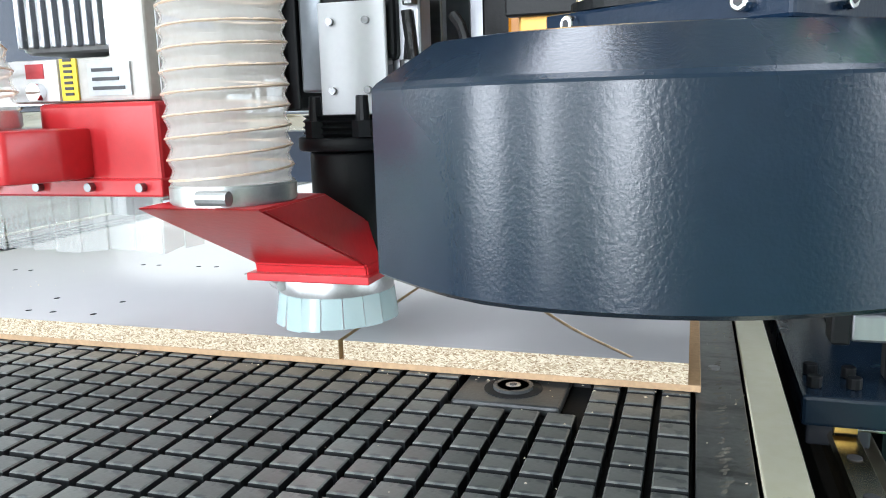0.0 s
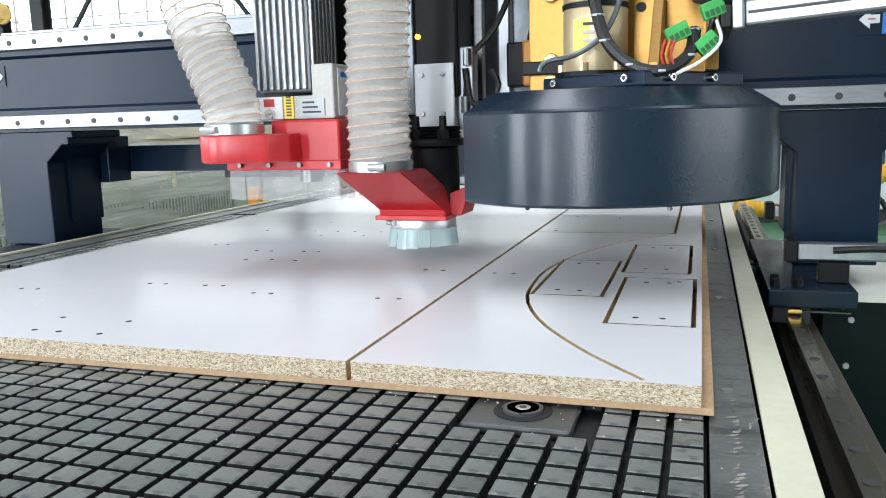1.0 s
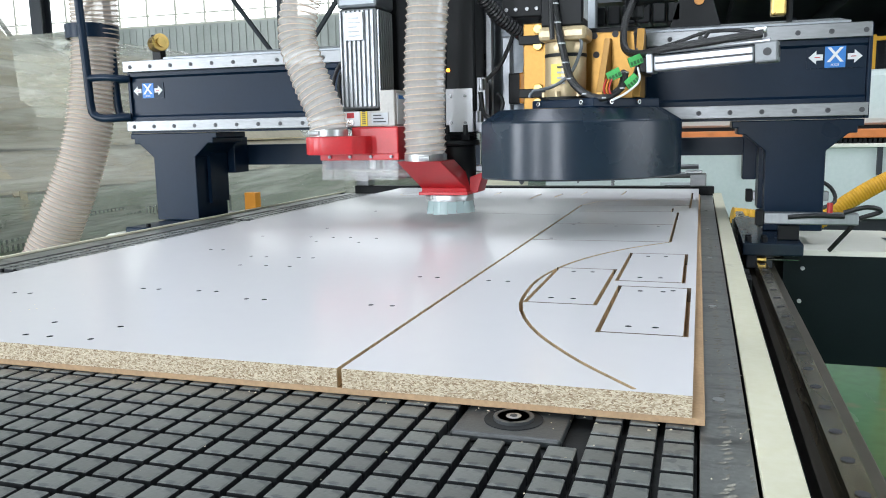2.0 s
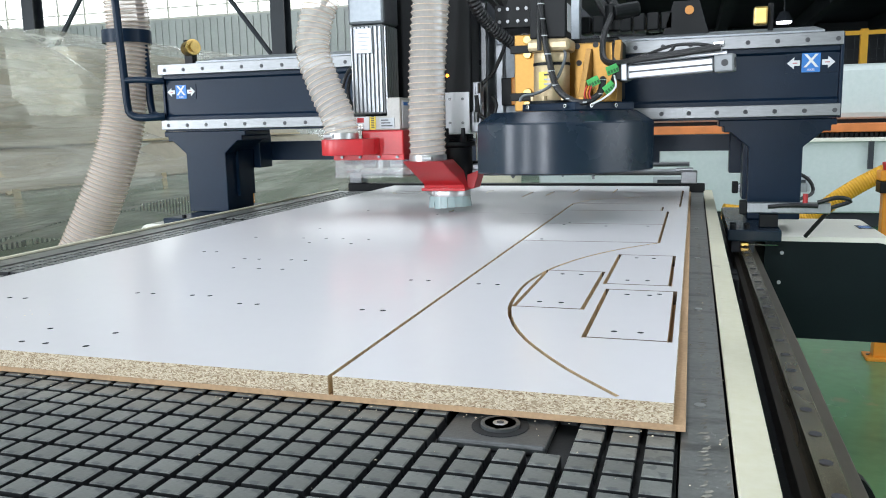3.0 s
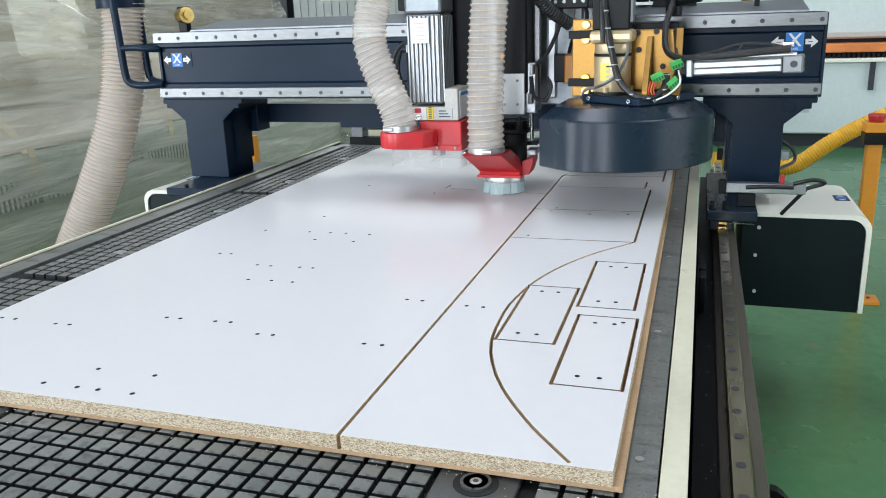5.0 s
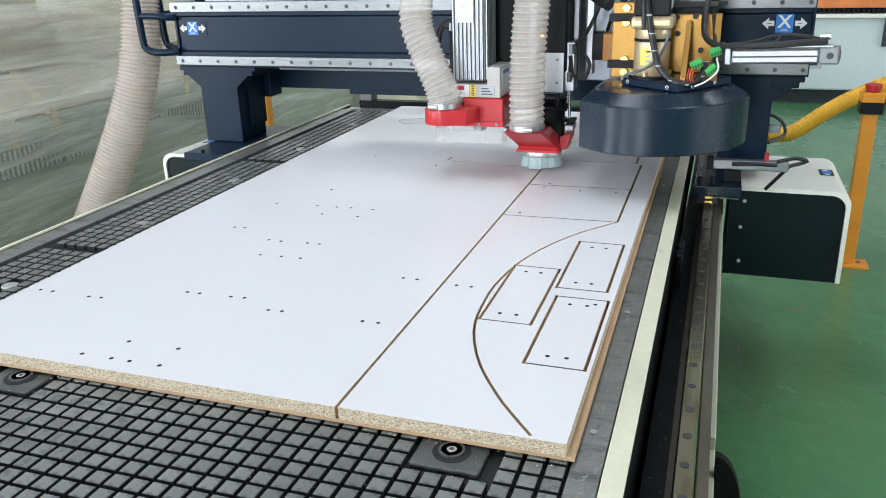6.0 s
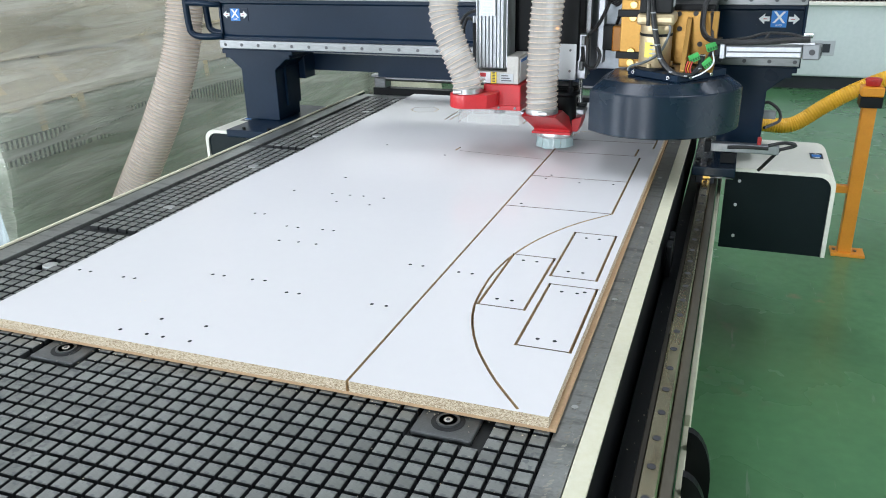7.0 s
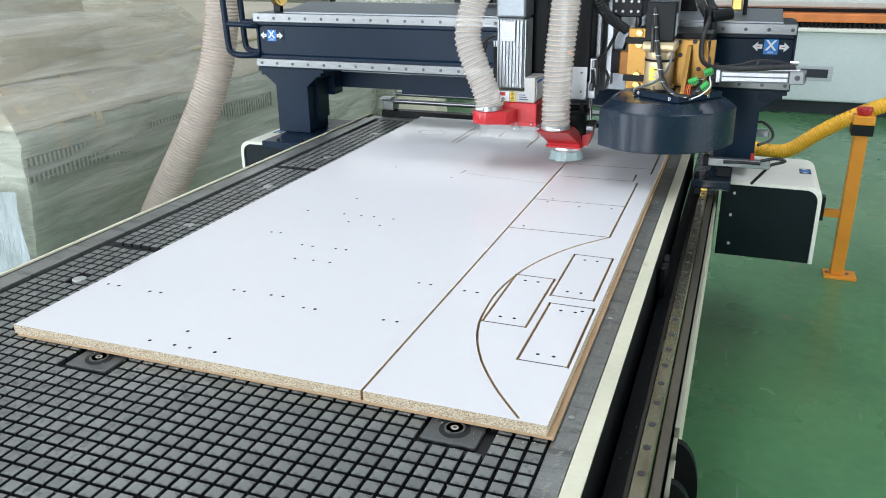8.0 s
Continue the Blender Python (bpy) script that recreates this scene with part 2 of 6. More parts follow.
DARK_STEEL = mat("dark_steelwork", (0.028, 0.033, 0.042), 0.5, 0, 0.15, 2)
ROOF = mat("roof_sheet", (0.30, 0.31, 0.30), 0.7, 0, 0.1, 1)
PALE_TEAL = mat("pale_machine_paint", (0.62, 0.68, 0.67), 0.4, 0, 0.04, 1.5)
GLASS_SKY = glow_mat("bright_daylight", (0.93, 0.97, 1.0), 3.0)
add_marks(GREEN_FLOOR, (0.030, 0.105, 0.055), 1.6, 0.46, 0.2, 0.3)
add_marks(GREEN_FLOOR, (0.26, 0.19, 0.12), 2.6, 0.62, 0.08, 0.5)
add_marks(GREEN_FLOOR, (0.22, 0.30, 0.22), 5.0, 0.64, 0.05, 0.5, (6, 0.6, 1))
add_marks(STRIP, (0.06, 0.06, 0.06), 9.0, 0.52, 0.12, 0.6, (1, 3, 1))
add_marks(STRIP, (0.50, 0.49, 0.46), 22.0, 0.67, 0.03, 0.5, (5, 1, 1))
add_marks(RAIL, (0.30, 0.24, 0.15), 6.0, 0.5, 0.15, 0.55, (4, 0.7, 1))
add_marks(CREAM, (0.34, 0.31, 0.24), 18.0, 0.64, 0.05, 0.5)

# ---- mesh helpers ----
ORIGIN = {}


def thing(name, base, label, category, group="", kind=""):
    ob = new(name)
    ob.empty_display_size = 0.05
    ob.location = base
    ORIGIN[ob.name] = Vector(base)
    return tagged(ob, label, category, group, kind)


def part(name, bm, material, parent, label="", smooth=False, kind=""):
    """One mesh part, drawn in world places, under a thing or a part."""
    base = ORIGIN[parent.name]
    bm.transform(Matrix.Translation(-base))
    if smooth:
        for f in bm.faces:
            f.smooth = True
    me = bpy.data.meshes.new(name)
    bm.to_mesh(me)
    bm.free()
    for mt in material if isinstance(material, (list, tuple)) else (material,):
        me.materials.append(mt)
    ob = new(name, me)
    ob.parent = parent
    ORIGIN[ob.name] = base
    if smooth:
        me.set_sharp_from_angle(angle=radians(40))
    return tagged(ob, label, kind=kind)


def solid(name, bm, material, label, category, group="", kind="", smooth=False):
    """A top-level thing of one mesh, its origin at the world's."""
    me = bpy.data.meshes.new(name)
    if smooth:
        for f in bm.faces:
            f.smooth = True
    bm.to_mesh(me)
    bm.free()
    for mt in material if isinstance(material, (list, tuple)) else (material,):
        me.materials.append(mt)
    ob = new(name, me)
    ORIGIN[ob.name] = Vector((0, 0, 0))
    if smooth:
        me.set_sharp_from_angle(angle=radians(40))
    return tagged(ob, label, category, group, kind)


def box(x0, x1, y0, y1, z0, z1, bevel=0.0, bm=None, seg=2):
    b = bmesh.new()
    bmesh.ops.create_cube(b, size=1)
    b.transform(Matrix.Translation(((x0 + x1) / 2, (y0 + y1) / 2, (z0 + z1) / 2)) @ Matrix.Diagonal((x1 - x0, y1 - y0, z1 - z0, 1)))
    if bevel:
        bmesh.ops.bevel(b, geom=b.edges[:], offset=bevel, segments=seg, affect="EDGES", profile=0.5)
    return merge(bm, b)


def merge(bm, b):
    if bm is None:
        return b
    me = bpy.data.meshes.new("joint")
    b.to_mesh(me)
    b.free()
    bm.from_mesh(me)
    bpy.data.meshes.remove(me)
    return bm


def cyl(a, b, r, r2=None, seg=24, bevel=0.0, bm=None):
    """A capped cylinder or cone from point a to point b."""
    a, b = Vector(a), Vector(b)
    d = b - a
    m = bmesh.new()
    bmesh.ops.create_cone(m, cap_ends=True, segments=seg, radius1=r, radius2=r if r2 is None else r2, depth=d.length)
    if bevel:
        bmesh.ops.bevel(m, geom=[e for e in m.edges if len(e.link_faces) == 2 and e.calc_face_angle() > 0.8], offset=bevel, segments=2, affect="EDGES", profile=0.5)
    m.transform(Matrix.Translation((a + b) / 2) @ d.to_track_quat("Z", "Y").to_matrix().to_4x4())
    return merge(bm, m)


def prism(profile, axis, lo, hi, bevel=0.0, bm=None):
    """A profile of (u, v) pairs pulled along axis: x (u=y, v=z), y (u=x, v=z) or z (u=x, v=y)."""
    m = bmesh.new()

    def put(u, v, w):
        return {"x": (w, u, v), "y": (u, w, v), "z": (u, v, w)}[axis]
    a = [m.verts.new(put(u, v, lo)) for u, v in profile]
    b = [m.verts.new(put(u, v, hi)) for u, v in profile]
    n = len(profile)
    m.faces.new(a), m.faces.new(b)
    for i in range(n):
        m.faces.new((a[i], a[(i + 1) % n], b[(i + 1) % n], b[i]))
    bmesh.ops.recalc_face_normals(m, faces=m.faces[:])
    if bevel:
        bmesh.ops.bevel(m, geom=m.edges[:], offset=bevel, segments=2, affect="EDGES", profile=0.5)
    return merge(bm, m)


def spline(pts, step):
    """Points about step apart on a smooth curve through pts."""
    p = [Vector(q) for q in pts]
    p = [2 * p[0] - p[1]] + p + [2 * p[-1] - p[-2]]
    out = []
    for i in range(1, len(p) - 2):
        n = max(2, int((p[i + 1] - p[i]).length / step))
        for k in range(n):
            t = k / n
            out.append(0.5 * (2 * p[i] + (p[i + 1] - p[i - 1]) * t + (2 * p[i - 1] - 5 * p[i] + 4 * p[i + 1] - p[i + 2]) * t * t
                              + (3 * p[i] - p[i - 1] - 3 * p[i + 1] + p[i + 2]) * t ** 3))
    out.append(p[-2])
    return out


def frames(pts):
    """A steady pair of cross directions at each point of a curve."""
    t0 = (pts[1] - pts[0]).normalized()
    u = t0.orthogonal().normalized()
    out = []
    for i in range(len(pts)):
        t = (pts[min(i + 1, len(pts) - 1)] - pts[max(i - 1, 0)]).normalized()
        u = (u - t * u.dot(t)).normalized()
        out.append((u, t.cross(u)))
    return out


def sweep(pts, radius, seg=10, bm=None, caps=True):
    """A tube along points; radius is a number or a function of the point's index."""
    m = bmesh.new()
    fr = frames(pts)
    rings = []
    for i, (p, (u, v)) in enumerate(zip(pts, fr)):
        r = radius(i) if callable(radius) else radius
        rings.append([m.verts.new(p + r * (math.cos(a) * u + math.sin(a) * v)) for a in (2 * math.pi * k / seg for k in range(seg))])
    for a, b in zip(rings, rings[1:]):
        for k in range(seg):
            m.faces.new((a[k], a[(k + 1) % seg], b[(k + 1) % seg], b[k]))
    if caps:
        m.faces.new(rings[0][::-1]), m.faces.new(rings[-1])
    return merge(bm, m)


def tube(pts, r, step=0.02, seg=10, bm=None):
    return sweep(spline(pts, step), r, seg, bm)


def text(name, body, size, m, material, parent, label=""):
    """Lettering, turned into a mesh, its middle at the pose m in world places."""
    cu = bpy.data.curves.new(name, "FONT")
    cu.body, cu.size, cu.align_x, cu.align_y, cu.extrude = body, size, "CENTER", "CENTER", 0.0006
    cu.offset = 0.018 * size if len(body) == 1 else 0.0
    tmp = new(name, cu)
    me = bpy.data.meshes.new_from_object(tmp)
    bpy.data.objects.remove(tmp)
    bpy.data.curves.remove(cu)
    b = bmesh.new()
    b.from_mesh(me)
    bpy.data.meshes.remove(me)
    b.transform(m)
    return part(name, b, material, parent, label)

# ---- the hall ----
def build_hall():
    x0, x1, y0, y1 = -18.0, 12.0, -9.0, 17.0
    solid("floor", box(x0, x1, y0, y1, -0.2, 0), GREEN_FLOOR, "glossy dark green epoxy workshop floor with worn patches", "floor", kind="structure")
    # far wall of ribbed sheet with a band of windows
    wall = thing("wall_far", (0, y1, 0), "pale ribbed metal hall wall with windows", "wall", kind="structure")
    # a low row of single windows and a long high band
    low = [(-14.9, -13.0), (-11.15, -9.24), (-7.35, -5.45), (-3.5, -1.6)]
    band = [(x0 + 0.6, x1 - 0.6)]
    rows = [(1.77, 2.41, low, 2), (3.74, 4.9, band, 34)]
    bm = bmesh.new()
    z = 0.0
    for z0, z1, wins, _ in rows + [(HALL_TOP, HALL_TOP, [], 0)]:
        box(x0, x1, y1, y1 + 0.15, z, z0, bm=bm)
        edge = x0
        for a, b in wins + [(x1, x1)] * (z1 > z0):
            box(edge, a, y1, y1 + 0.15, z0, z1, bm=bm)
            edge = b
        z = z1
    part("wall_panel", bm, CLADDING, wall)
    bm = bmesh.new()
    for i in range(150):
        x = x0 + 0.1 + i * 0.2
        z = 0.0
        for z0, z1, wins, _ in rows + [(HALL_TOP, HALL_TOP, [(x0, x1)], 0)]:
            if any(a - 0.1 < x < b + 0.05 for a, b in wins):
                box(x, x + 0.05, y1 - 0.03, y1 - 0.001, z, z0 - 0.04, bm=bm)
                z = z1 + 0.04
    part("rib", bm, CLADDING, wall, kind="stuff")
    for z0, z1, wins, cols in rows:
        for a, b in wins:
            w = thing("window_1", (a, y1, z0), "bright white-framed hall window", "window", kind="structure")
            for q in ((a, b, z0, z0 + 0.05), (a, b, z1 - 0.05, z1)):
                part("window_frame", box(q[0], q[1], y1 + 0.03, y1 + 0.09, q[2], q[3]), WHITE, w)
            for k in range(cols + 1):
                x = a + (b - a) * k / cols
                part("mullion", box(x - 0.025, x + 0.025, y1 + 0.03, y1 + 0.085, z0 + 0.05, z1 - 0.05), WHITE, w)
            part("transom", box(a, b, y1 + 0.035, y1 + 0.08, z0 + 0.27, z0 + 0.3), WHITE, w)
            part("pane", box(a, b, y1 + 0.1, y1 + 0.11, z0, z1), GLASS_SKY, w)
    # side walls; the left one has a high window band
    bm = box(x0 - 0.15, x0, y0, y1, 0, 2.6)
    box(x0 - 0.15, x0, y0, y1, 4.6, HALL_TOP, bm=bm)
    box(x0 - 0.15, x0, y0, -5.0, 2.6, 4.6, bm=bm)
    box(x0 - 0.15, x0, 9.0, y1, 2.6, 4.6, bm=bm)
    solid("wall_left", bm, CLADDING, "pale metal side wall with a high window band", "wall", kind="structure")
    bm = box(x1, x1 + 0.15, y0, y1, 0, RIGHT_WINDOW[2])
    box(x1, x1 + 0.15, y0, y1, RIGHT_WINDOW[3], HALL_TOP, bm=bm)
    box(x1, x1 + 0.15, y0, RIGHT_WINDOW[0], RIGHT_WINDOW[2], RIGHT_WINDOW[3], bm=bm)
    box(x1, x1 + 0.15, RIGHT_WINDOW[1], y1, RIGHT_WINDOW[2], RIGHT_WINDOW[3], bm=bm)
    solid("wall_right", bm, CLADDING, "pale metal side wall with a broad window", "wall", kind="structure")
    bm = box(x0, x1, y0 - 0.15, y0, 0, 0.1)
    box(x0, x1, y0 - 0.15, y0, 5.4, HALL_TOP, bm=bm)
    edge = x0
    for wx, width, _ in NEAR_WINDOWS + [(x1, 0, 0)]:
        box(edge, wx - width / 2, y0 - 0.15, y0, 0.1, 5.4, bm=bm)
        edge = wx + width / 2
    solid("wall_near", bm, CLADDING, "pale metal wall with tall narrow windows", "wall", kind="structure")
    # roof sheets between long skylight openings
    bm = bmesh.new()
    edge = x0
    for sx, ln in SKYLIGHTS:
        box(edge, sx - 0.8, y0, y1, HALL_TOP, HALL_TOP + 0.1, bm=bm)
        box(sx - 0.8, sx + 0.8, y0, 2.0 - ln / 2, HALL_TOP, HALL_TOP + 0.1, bm=bm)
        box(sx - 0.8, sx + 0.8, 2.0 + ln / 2, y1, HALL_TOP, HALL_TOP + 0.1, bm=bm)
        edge = sx + 0.8
    box(edge, x1, y0, y1, HALL_TOP, HALL_TOP + 0.1, bm=bm)
    solid("ceiling", bm, ROOF, "dark sheet roof with long skylights", "ceiling", kind="structure")
    # dark steel columns and low roof girder at the far side
    for x, y in ((-6.7, 14.0), (-12.8, 14.0), (-0.6, 14.0), (5.5, 14.0)):
        col = thing("steel_column", (x, y, 0), "dark grey steel hall column", "column", "hall columns")
        bm = box(x - 0.15, x + 0.15, y - 0.15, y - 0.12, 0, HALL_TOP)
        box(x - 0.15, x + 0.15, y + 0.12, y + 0.15, 0, HALL_TOP, bm=bm)
        part("flange", bm, DARK_STEEL, col)
        if x < -2:
            part("brace", cyl((x + 0.2, y, 2.4), (x + 1.9, y, 4.6), 0.05, seg=8), DARK_STEEL, col)
            part("brace", cyl((x - 0.2, y, 2.4), (x - 1.9, y, 4.6), 0.05, seg=8), DARK_STEEL, col)
        part("web", box(x - 0.02, x + 0.02, y - 0.12, y + 0.12, 0, HALL_TOP), DARK_STEEL, col)
    beam = thing("mezzanine", (5.8, 12, 0), "dark steel mezzanine with deep beams", "mezzanine")
    part("deck", box(-0.5, 11.9, 9.2, 16.9, 2.75, 2.85), DARK_STEEL, beam)
    part("edge_beam", box(-0.5, 11.9, 9.0, 9.2, 2.45, 2.85), DARK_STEEL, beam)
    part("back_sheet", box(-0.5, 11.9, 16.4, 16.5, 0, 2.74), DARK_STEEL, beam, "dark sheeting under the mezzanine")
    for k in range(9):
        part("cross_beam", box(0.2 + k * 1.35, 0.36 + k * 1.35, 9.21, 16.3, 2.5, 2.74), DARK_STEEL, beam)
    for x in (0.3, 6.0, 11.0):
        part("stanchion", box(x - 0.1, x + 0.1, 13.3, 13.5, 0, 2.49), DARK_STEEL, beam)
    for x, y, z in ((1.11, 10.5, 2.37), (2.26, 10.5, 2.19)):
        lamp = thing("highbay_lamp", (x, y, z), "small bright white hanging hall lamp", "lamp", "hall lamps")
        part("housing", cyl((x, y, z + 0.02), (x, y, z + 0.14), 0.11, 0.05), DARK_STEEL, lamp)
        part("lens", cyl((x, y, z), (x, y, z + 0.02), 0.09), glow_mat("lamp_lens", (0.95, 0.98, 1.0), 12), lamp)
        part("rod", cyl((x, y, z + 0.14), (x, y, 2.75), 0.01, seg=8), DARK_STEEL, lamp)


def build_far_machine():
    """Long pale cabinet with an orange rail behind the gantry."""
    y = 7.4
    m = thing("panel_machine", (2.5, y, 0), "long pale grey panel machine with an orange rail", "machine")
    part("plinth", box(0.2, 6.5, y + 0.15, y + 1.2, 0, 0.14), DARK_STEEL, m)
    part("cabinet", box(-0.3, 6.8, y, y + 1.3, 0.14, 0.83, 0.02), PALE_TEAL, m)
    part("upper_cover", box(-0.3, 6.8, y + 0.1, y + 1.3, 1.0, 1.5, 0.06), PALE_TEAL, m, "pale upper cover")
    part("orange_rail", box(-0.3, 6.8, y - 0.02, y + 0.2, 0.885, 0.965, 0.01), mat("orange_cover", (0.72, 0.22, 0.06), 0.4), m, "orange cover strip")
    part("gap", box(-0.28, 6.78, y + 0.2, y + 1.2, 0.83, 1.0), BLACK, m)
    bm = bmesh.new()
    for i in range(170):
        box(-0.25 + i * 0.041, -0.225 + i * 0.041, y + 0.02, y + 0.06, 0.835, 0.875, bm=bm)
    part("roller_chain", bm, BLACK, m, "black toothed feed chain", kind="stuff")
    part("ledge", box(-0.3, 6.8, y - 0.06, y + 0.02, 0.80, 0.835, 0.005), WHITE, m)
    for x in (1.0, 2.1, 3.6):
        part("recess", box(x - 0.16, x + 0.16, y - 0.006, y + 0.01, 0.34, 0.48, 0.004), LABEL_GREY, m, "recessed grip plate")
        part("grip", box(x - 0.12, x + 0.12, y - 0.009, y - 0.004, 0.37, 0.45), DARK_STEEL, m)
    for x in (0.6, 1.6, 2.75, 4.2):
        part("bracket", box(x - 0.02, x + 0.02, y - 0.05, y, 0.55, 0.80), DARK_STEEL, m)
    f = thing("safety_fence", (3, 10.2, 0), "yellow framed wire mesh safety fence", "fence")
    for i in range(6):
        part("post", box(-0.2 + i * 1.1, -0.12 + i * 1.1, 10.2, 10.28, 0, 2.05), YELLOW, f)
    for z in (1.3, 1.98):
        part("rail", box(-0.2, 5.4, 10.21, 10.26, z, z + 0.05), YELLOW, f)
    bm = bmesh.new()
    for i in range(66):
        box(-0.2 + i * 0.083, -0.196 + i * 0.083, 10.235, 10.24, 0.2, 1.98, bm=bm)
    for k in range(16):
        box(-0.2, 5.3, 10.235, 10.24, 0.2 + k * 0.115, 0.204 + k * 0.115, bm=bm)
    part("wire_mesh", bm, DARK_STEEL, f, kind="stuff")


def lumpy(bm, amount, scale, seed):
    for v in bm.verts:
        p = v.co * scale + Vector((seed, seed * 2, 0))
        v.co += Vector((noise.noise(p), noise.noise(p + Vector((9, 0, 0))), noise.noise(p + Vector((0, 9, 0))))) * amount


def build_wrapped_machines():
    """Machines waiting beside the router: pale cabinets under wrinkled stretch film."""
    def shell(w, x0, x1, y0, y1, prof, seed, ends=None):
        """Film skin over the side towards the aisle, the top and both ends, pulled tight between the corners."""
        pts = [(x1 - d, z) for d, z in prof] + [(x0, prof[-1][1])]
        fine = []
        for (a, b), (c, d) in zip(pts, pts[1:]):
            k = max(1, int(math.hypot(c - a, d - b) / 0.05))
            fine += [(a + (c - a) * i / k, b + (d - b) * i / k) for i in range(k)]
        fine.append(pts[-1])
        m = bmesh.new()
        ny = int((y1 - y0) / 0.06)
        grid = []
        for j in range(ny + 1):
            y = y0 + (y1 - y0) * j / ny
            row = []
            for x, z in fine:
                if ends and y > ends and z > 0.9:
                    z = 0.9 + (z - 0.9) * max(0.25, 1 - (y - ends) / 1.6)
                q = Vector((x * 2, y * 1.1, z * 9 + seed))
                r = Vector((x * 3, y * 5, z * 3 + seed))
                o = 0.022 * noise.noise(q) + 0.012 * noise.noise(r) + 0.05 * noise.noise(Vector((seed, y * 0.7, z)))
                row.append(m.verts.new((x + o, y + 0.3 * o, z + 0.6 * o)))
            grid.append(row)
        for p, q in zip(grid, grid[1:]):
            for i in range(len(fine) - 1):
                m.faces.new((p[i], p[i + 1], q[i + 1], q[i]))
        for row in (grid[0], grid[-1]):
            base = m.verts.new((x0, row[0].co.y, prof[0][1]))
            m.faces.new(row + [base])
        return part("film", m, FILM_CLEAR, w, "crinkled cloudy stretch film", smooth=True)
    x0, x1, y0, y1 = -3.6, -1.53, 1.46, 5.4
    w = thing("wrapped_machine", (-2.5, 3.0, 0), "long pale machine wrapped in cloudy stretch film", "wrapped machine", "wrapped machines")
    part("skid", box(x0, x1 - 0.2, y0 + 0.2, y1 - 0.2, 0, 0.06), DARK_STEEL, w)
    part("base_cabinet", box(x0, x1 - 0.05, y0 + 0.06, y1 - 0.08, 0.06, 0.80, 0.05, seg=4), CRATE_GREEN, w, "grey-green lower cabinet")
    part("middle_cabinet", prism([(x0, 0.801), (x1 - 0.07, 0.801), (x1 - 0.10, 0.84), (x1 - 0.24, 0.985), (x0, 0.985)], "y", y0 + 0.06, y1 - 0.08, 0.008), CRATE, w, "sloping beige cover")
    part("upper_cabinet", prism([(x0, 0.99), (x1 - 0.25, 0.99), (x1 - 0.28, 1.18), (x1 - 0.36, 1.22), (x1 - 0.38, 1.5), (x1 - 0.46, 1.58), (x0, 1.58)], "y", y0 + 0.1, 2.35, 0.01), CRATE, w, "pale beige upper cover")
    part("rear_cover", prism([(x0, 0.99), (x1 - 0.27, 0.99), (x1 - 0.40, 1.14), (x0, 1.16)], "y", 2.36, y1 - 0.3, 0.02), CRATE, w, "low beige rear cover")
    for a, b in ((1.50, 2.02), (2.06, 2.75), (2.80, 3.60)):
        v = part("vent", box(x1 - 0.049, x1 - 0.043, a, b, 0.565, 0.685), VENT, w, "dark slatted vent")
        for i in range(int((b - a) / 0.028)):
            part("slat", box(x1 - 0.043, x1 - 0.038, a + i * 0.028, a + 0.011 + i * 0.028, 0.567, 0.683), CRATE_GREEN, v)
    for y in (1.72, 1.98, 3.0):
        part("tape", prism([(y + 0.02, 0.62), (y + 0.055, 0.62), (y + 0.04, 0.82), (y, 0.82)], "x", x1 - 0.0495, x1 - 0.046), TAPE, w, "brown packing tape")
    for y in (1.60, 1.97, 2.7):
        part("tape", prism([(x1 - 0.064, 0.795), (x1 - 0.232, 0.99), (x1 - 0.238, 0.986), (x1 - 0.070, 0.791)], "y", y, y + 0.055), TAPE, w, "brown packing tape")
    part("seam", box(x1 - 0.25, x1 - 0.225, y0 + 0.1, y1 - 0.4, 0.994, 1.004), TAPE, w, "brown tape along the seam")
    shell(w, x0, x1, y0, y1, [(0.03, 0.05), (-0.01, 0.45), (0.0, 0.76), (0.04, 0.85), (0.10, 0.88), (0.20, 0.985), (0.21, 1.02), (0.25, 1.2), (0.33, 1.26), (0.35, 1.52), (0.45, 1.62), (0.6, 1.64)], 3.0, 2.4)
    # bunched loose film at the near end
    m = bmesh.new()
    grid = []
    for i in range(19):
        u = i / 18
        row = []
        for j in range(27):
            z = 0.06 + 0.50 * j / 26
            o = 0.05 * noise.noise(Vector((u * 9, z * 1.6, 5))) + 0.02 * noise.noise(Vector((u * 22, z * 4, 1)))
            row.append(m.verts.new((x1 - 0.02 - 0.16 * max(0, z - 0.8) / 0.18 - 1.1 * u + o, y0 - 0.06 - 0.08 * u + o, z)))
        grid.append(row)
    for p, q in zip(grid, grid[1:]):
        for j in range(26):
            m.faces.new((p[j], q[j], q[j + 1], p[j + 1]))
    part("film_end", m, FILM_WHITE, w, "bunched bluish-white film at the machine's end", smooth=True)
    w = thing("wrapped_machine", (-2.3, 7.0, 0), "low cabinet wrapped in cloudy stretch film", "wrapped machine", "wrapped machines")
    part("cabinet", box(-3.0, -1.6, 5.7, 8.1, 0.0, 0.66, 0.05), CRATE_GREEN, w, "grey-green cabinet")
    part("hood", box(-3.0, -2.0, 5.8, 8.0, 0.665, 0.95, 0.06), CRATE, w, "pale hood")
    shell(w, -3.0, -1.5, 5.6, 8.2, [(0, 0.05), (0, 0.6), (0.1, 0.7), (0.45, 0.98), (0.6, 1.02)], 8.0)
    w = thing("wrapped_machine", (-5.8, 7.5, 0), "tall cabinet wrapped in cloudy stretch film", "wrapped machine", "wrapped machines")
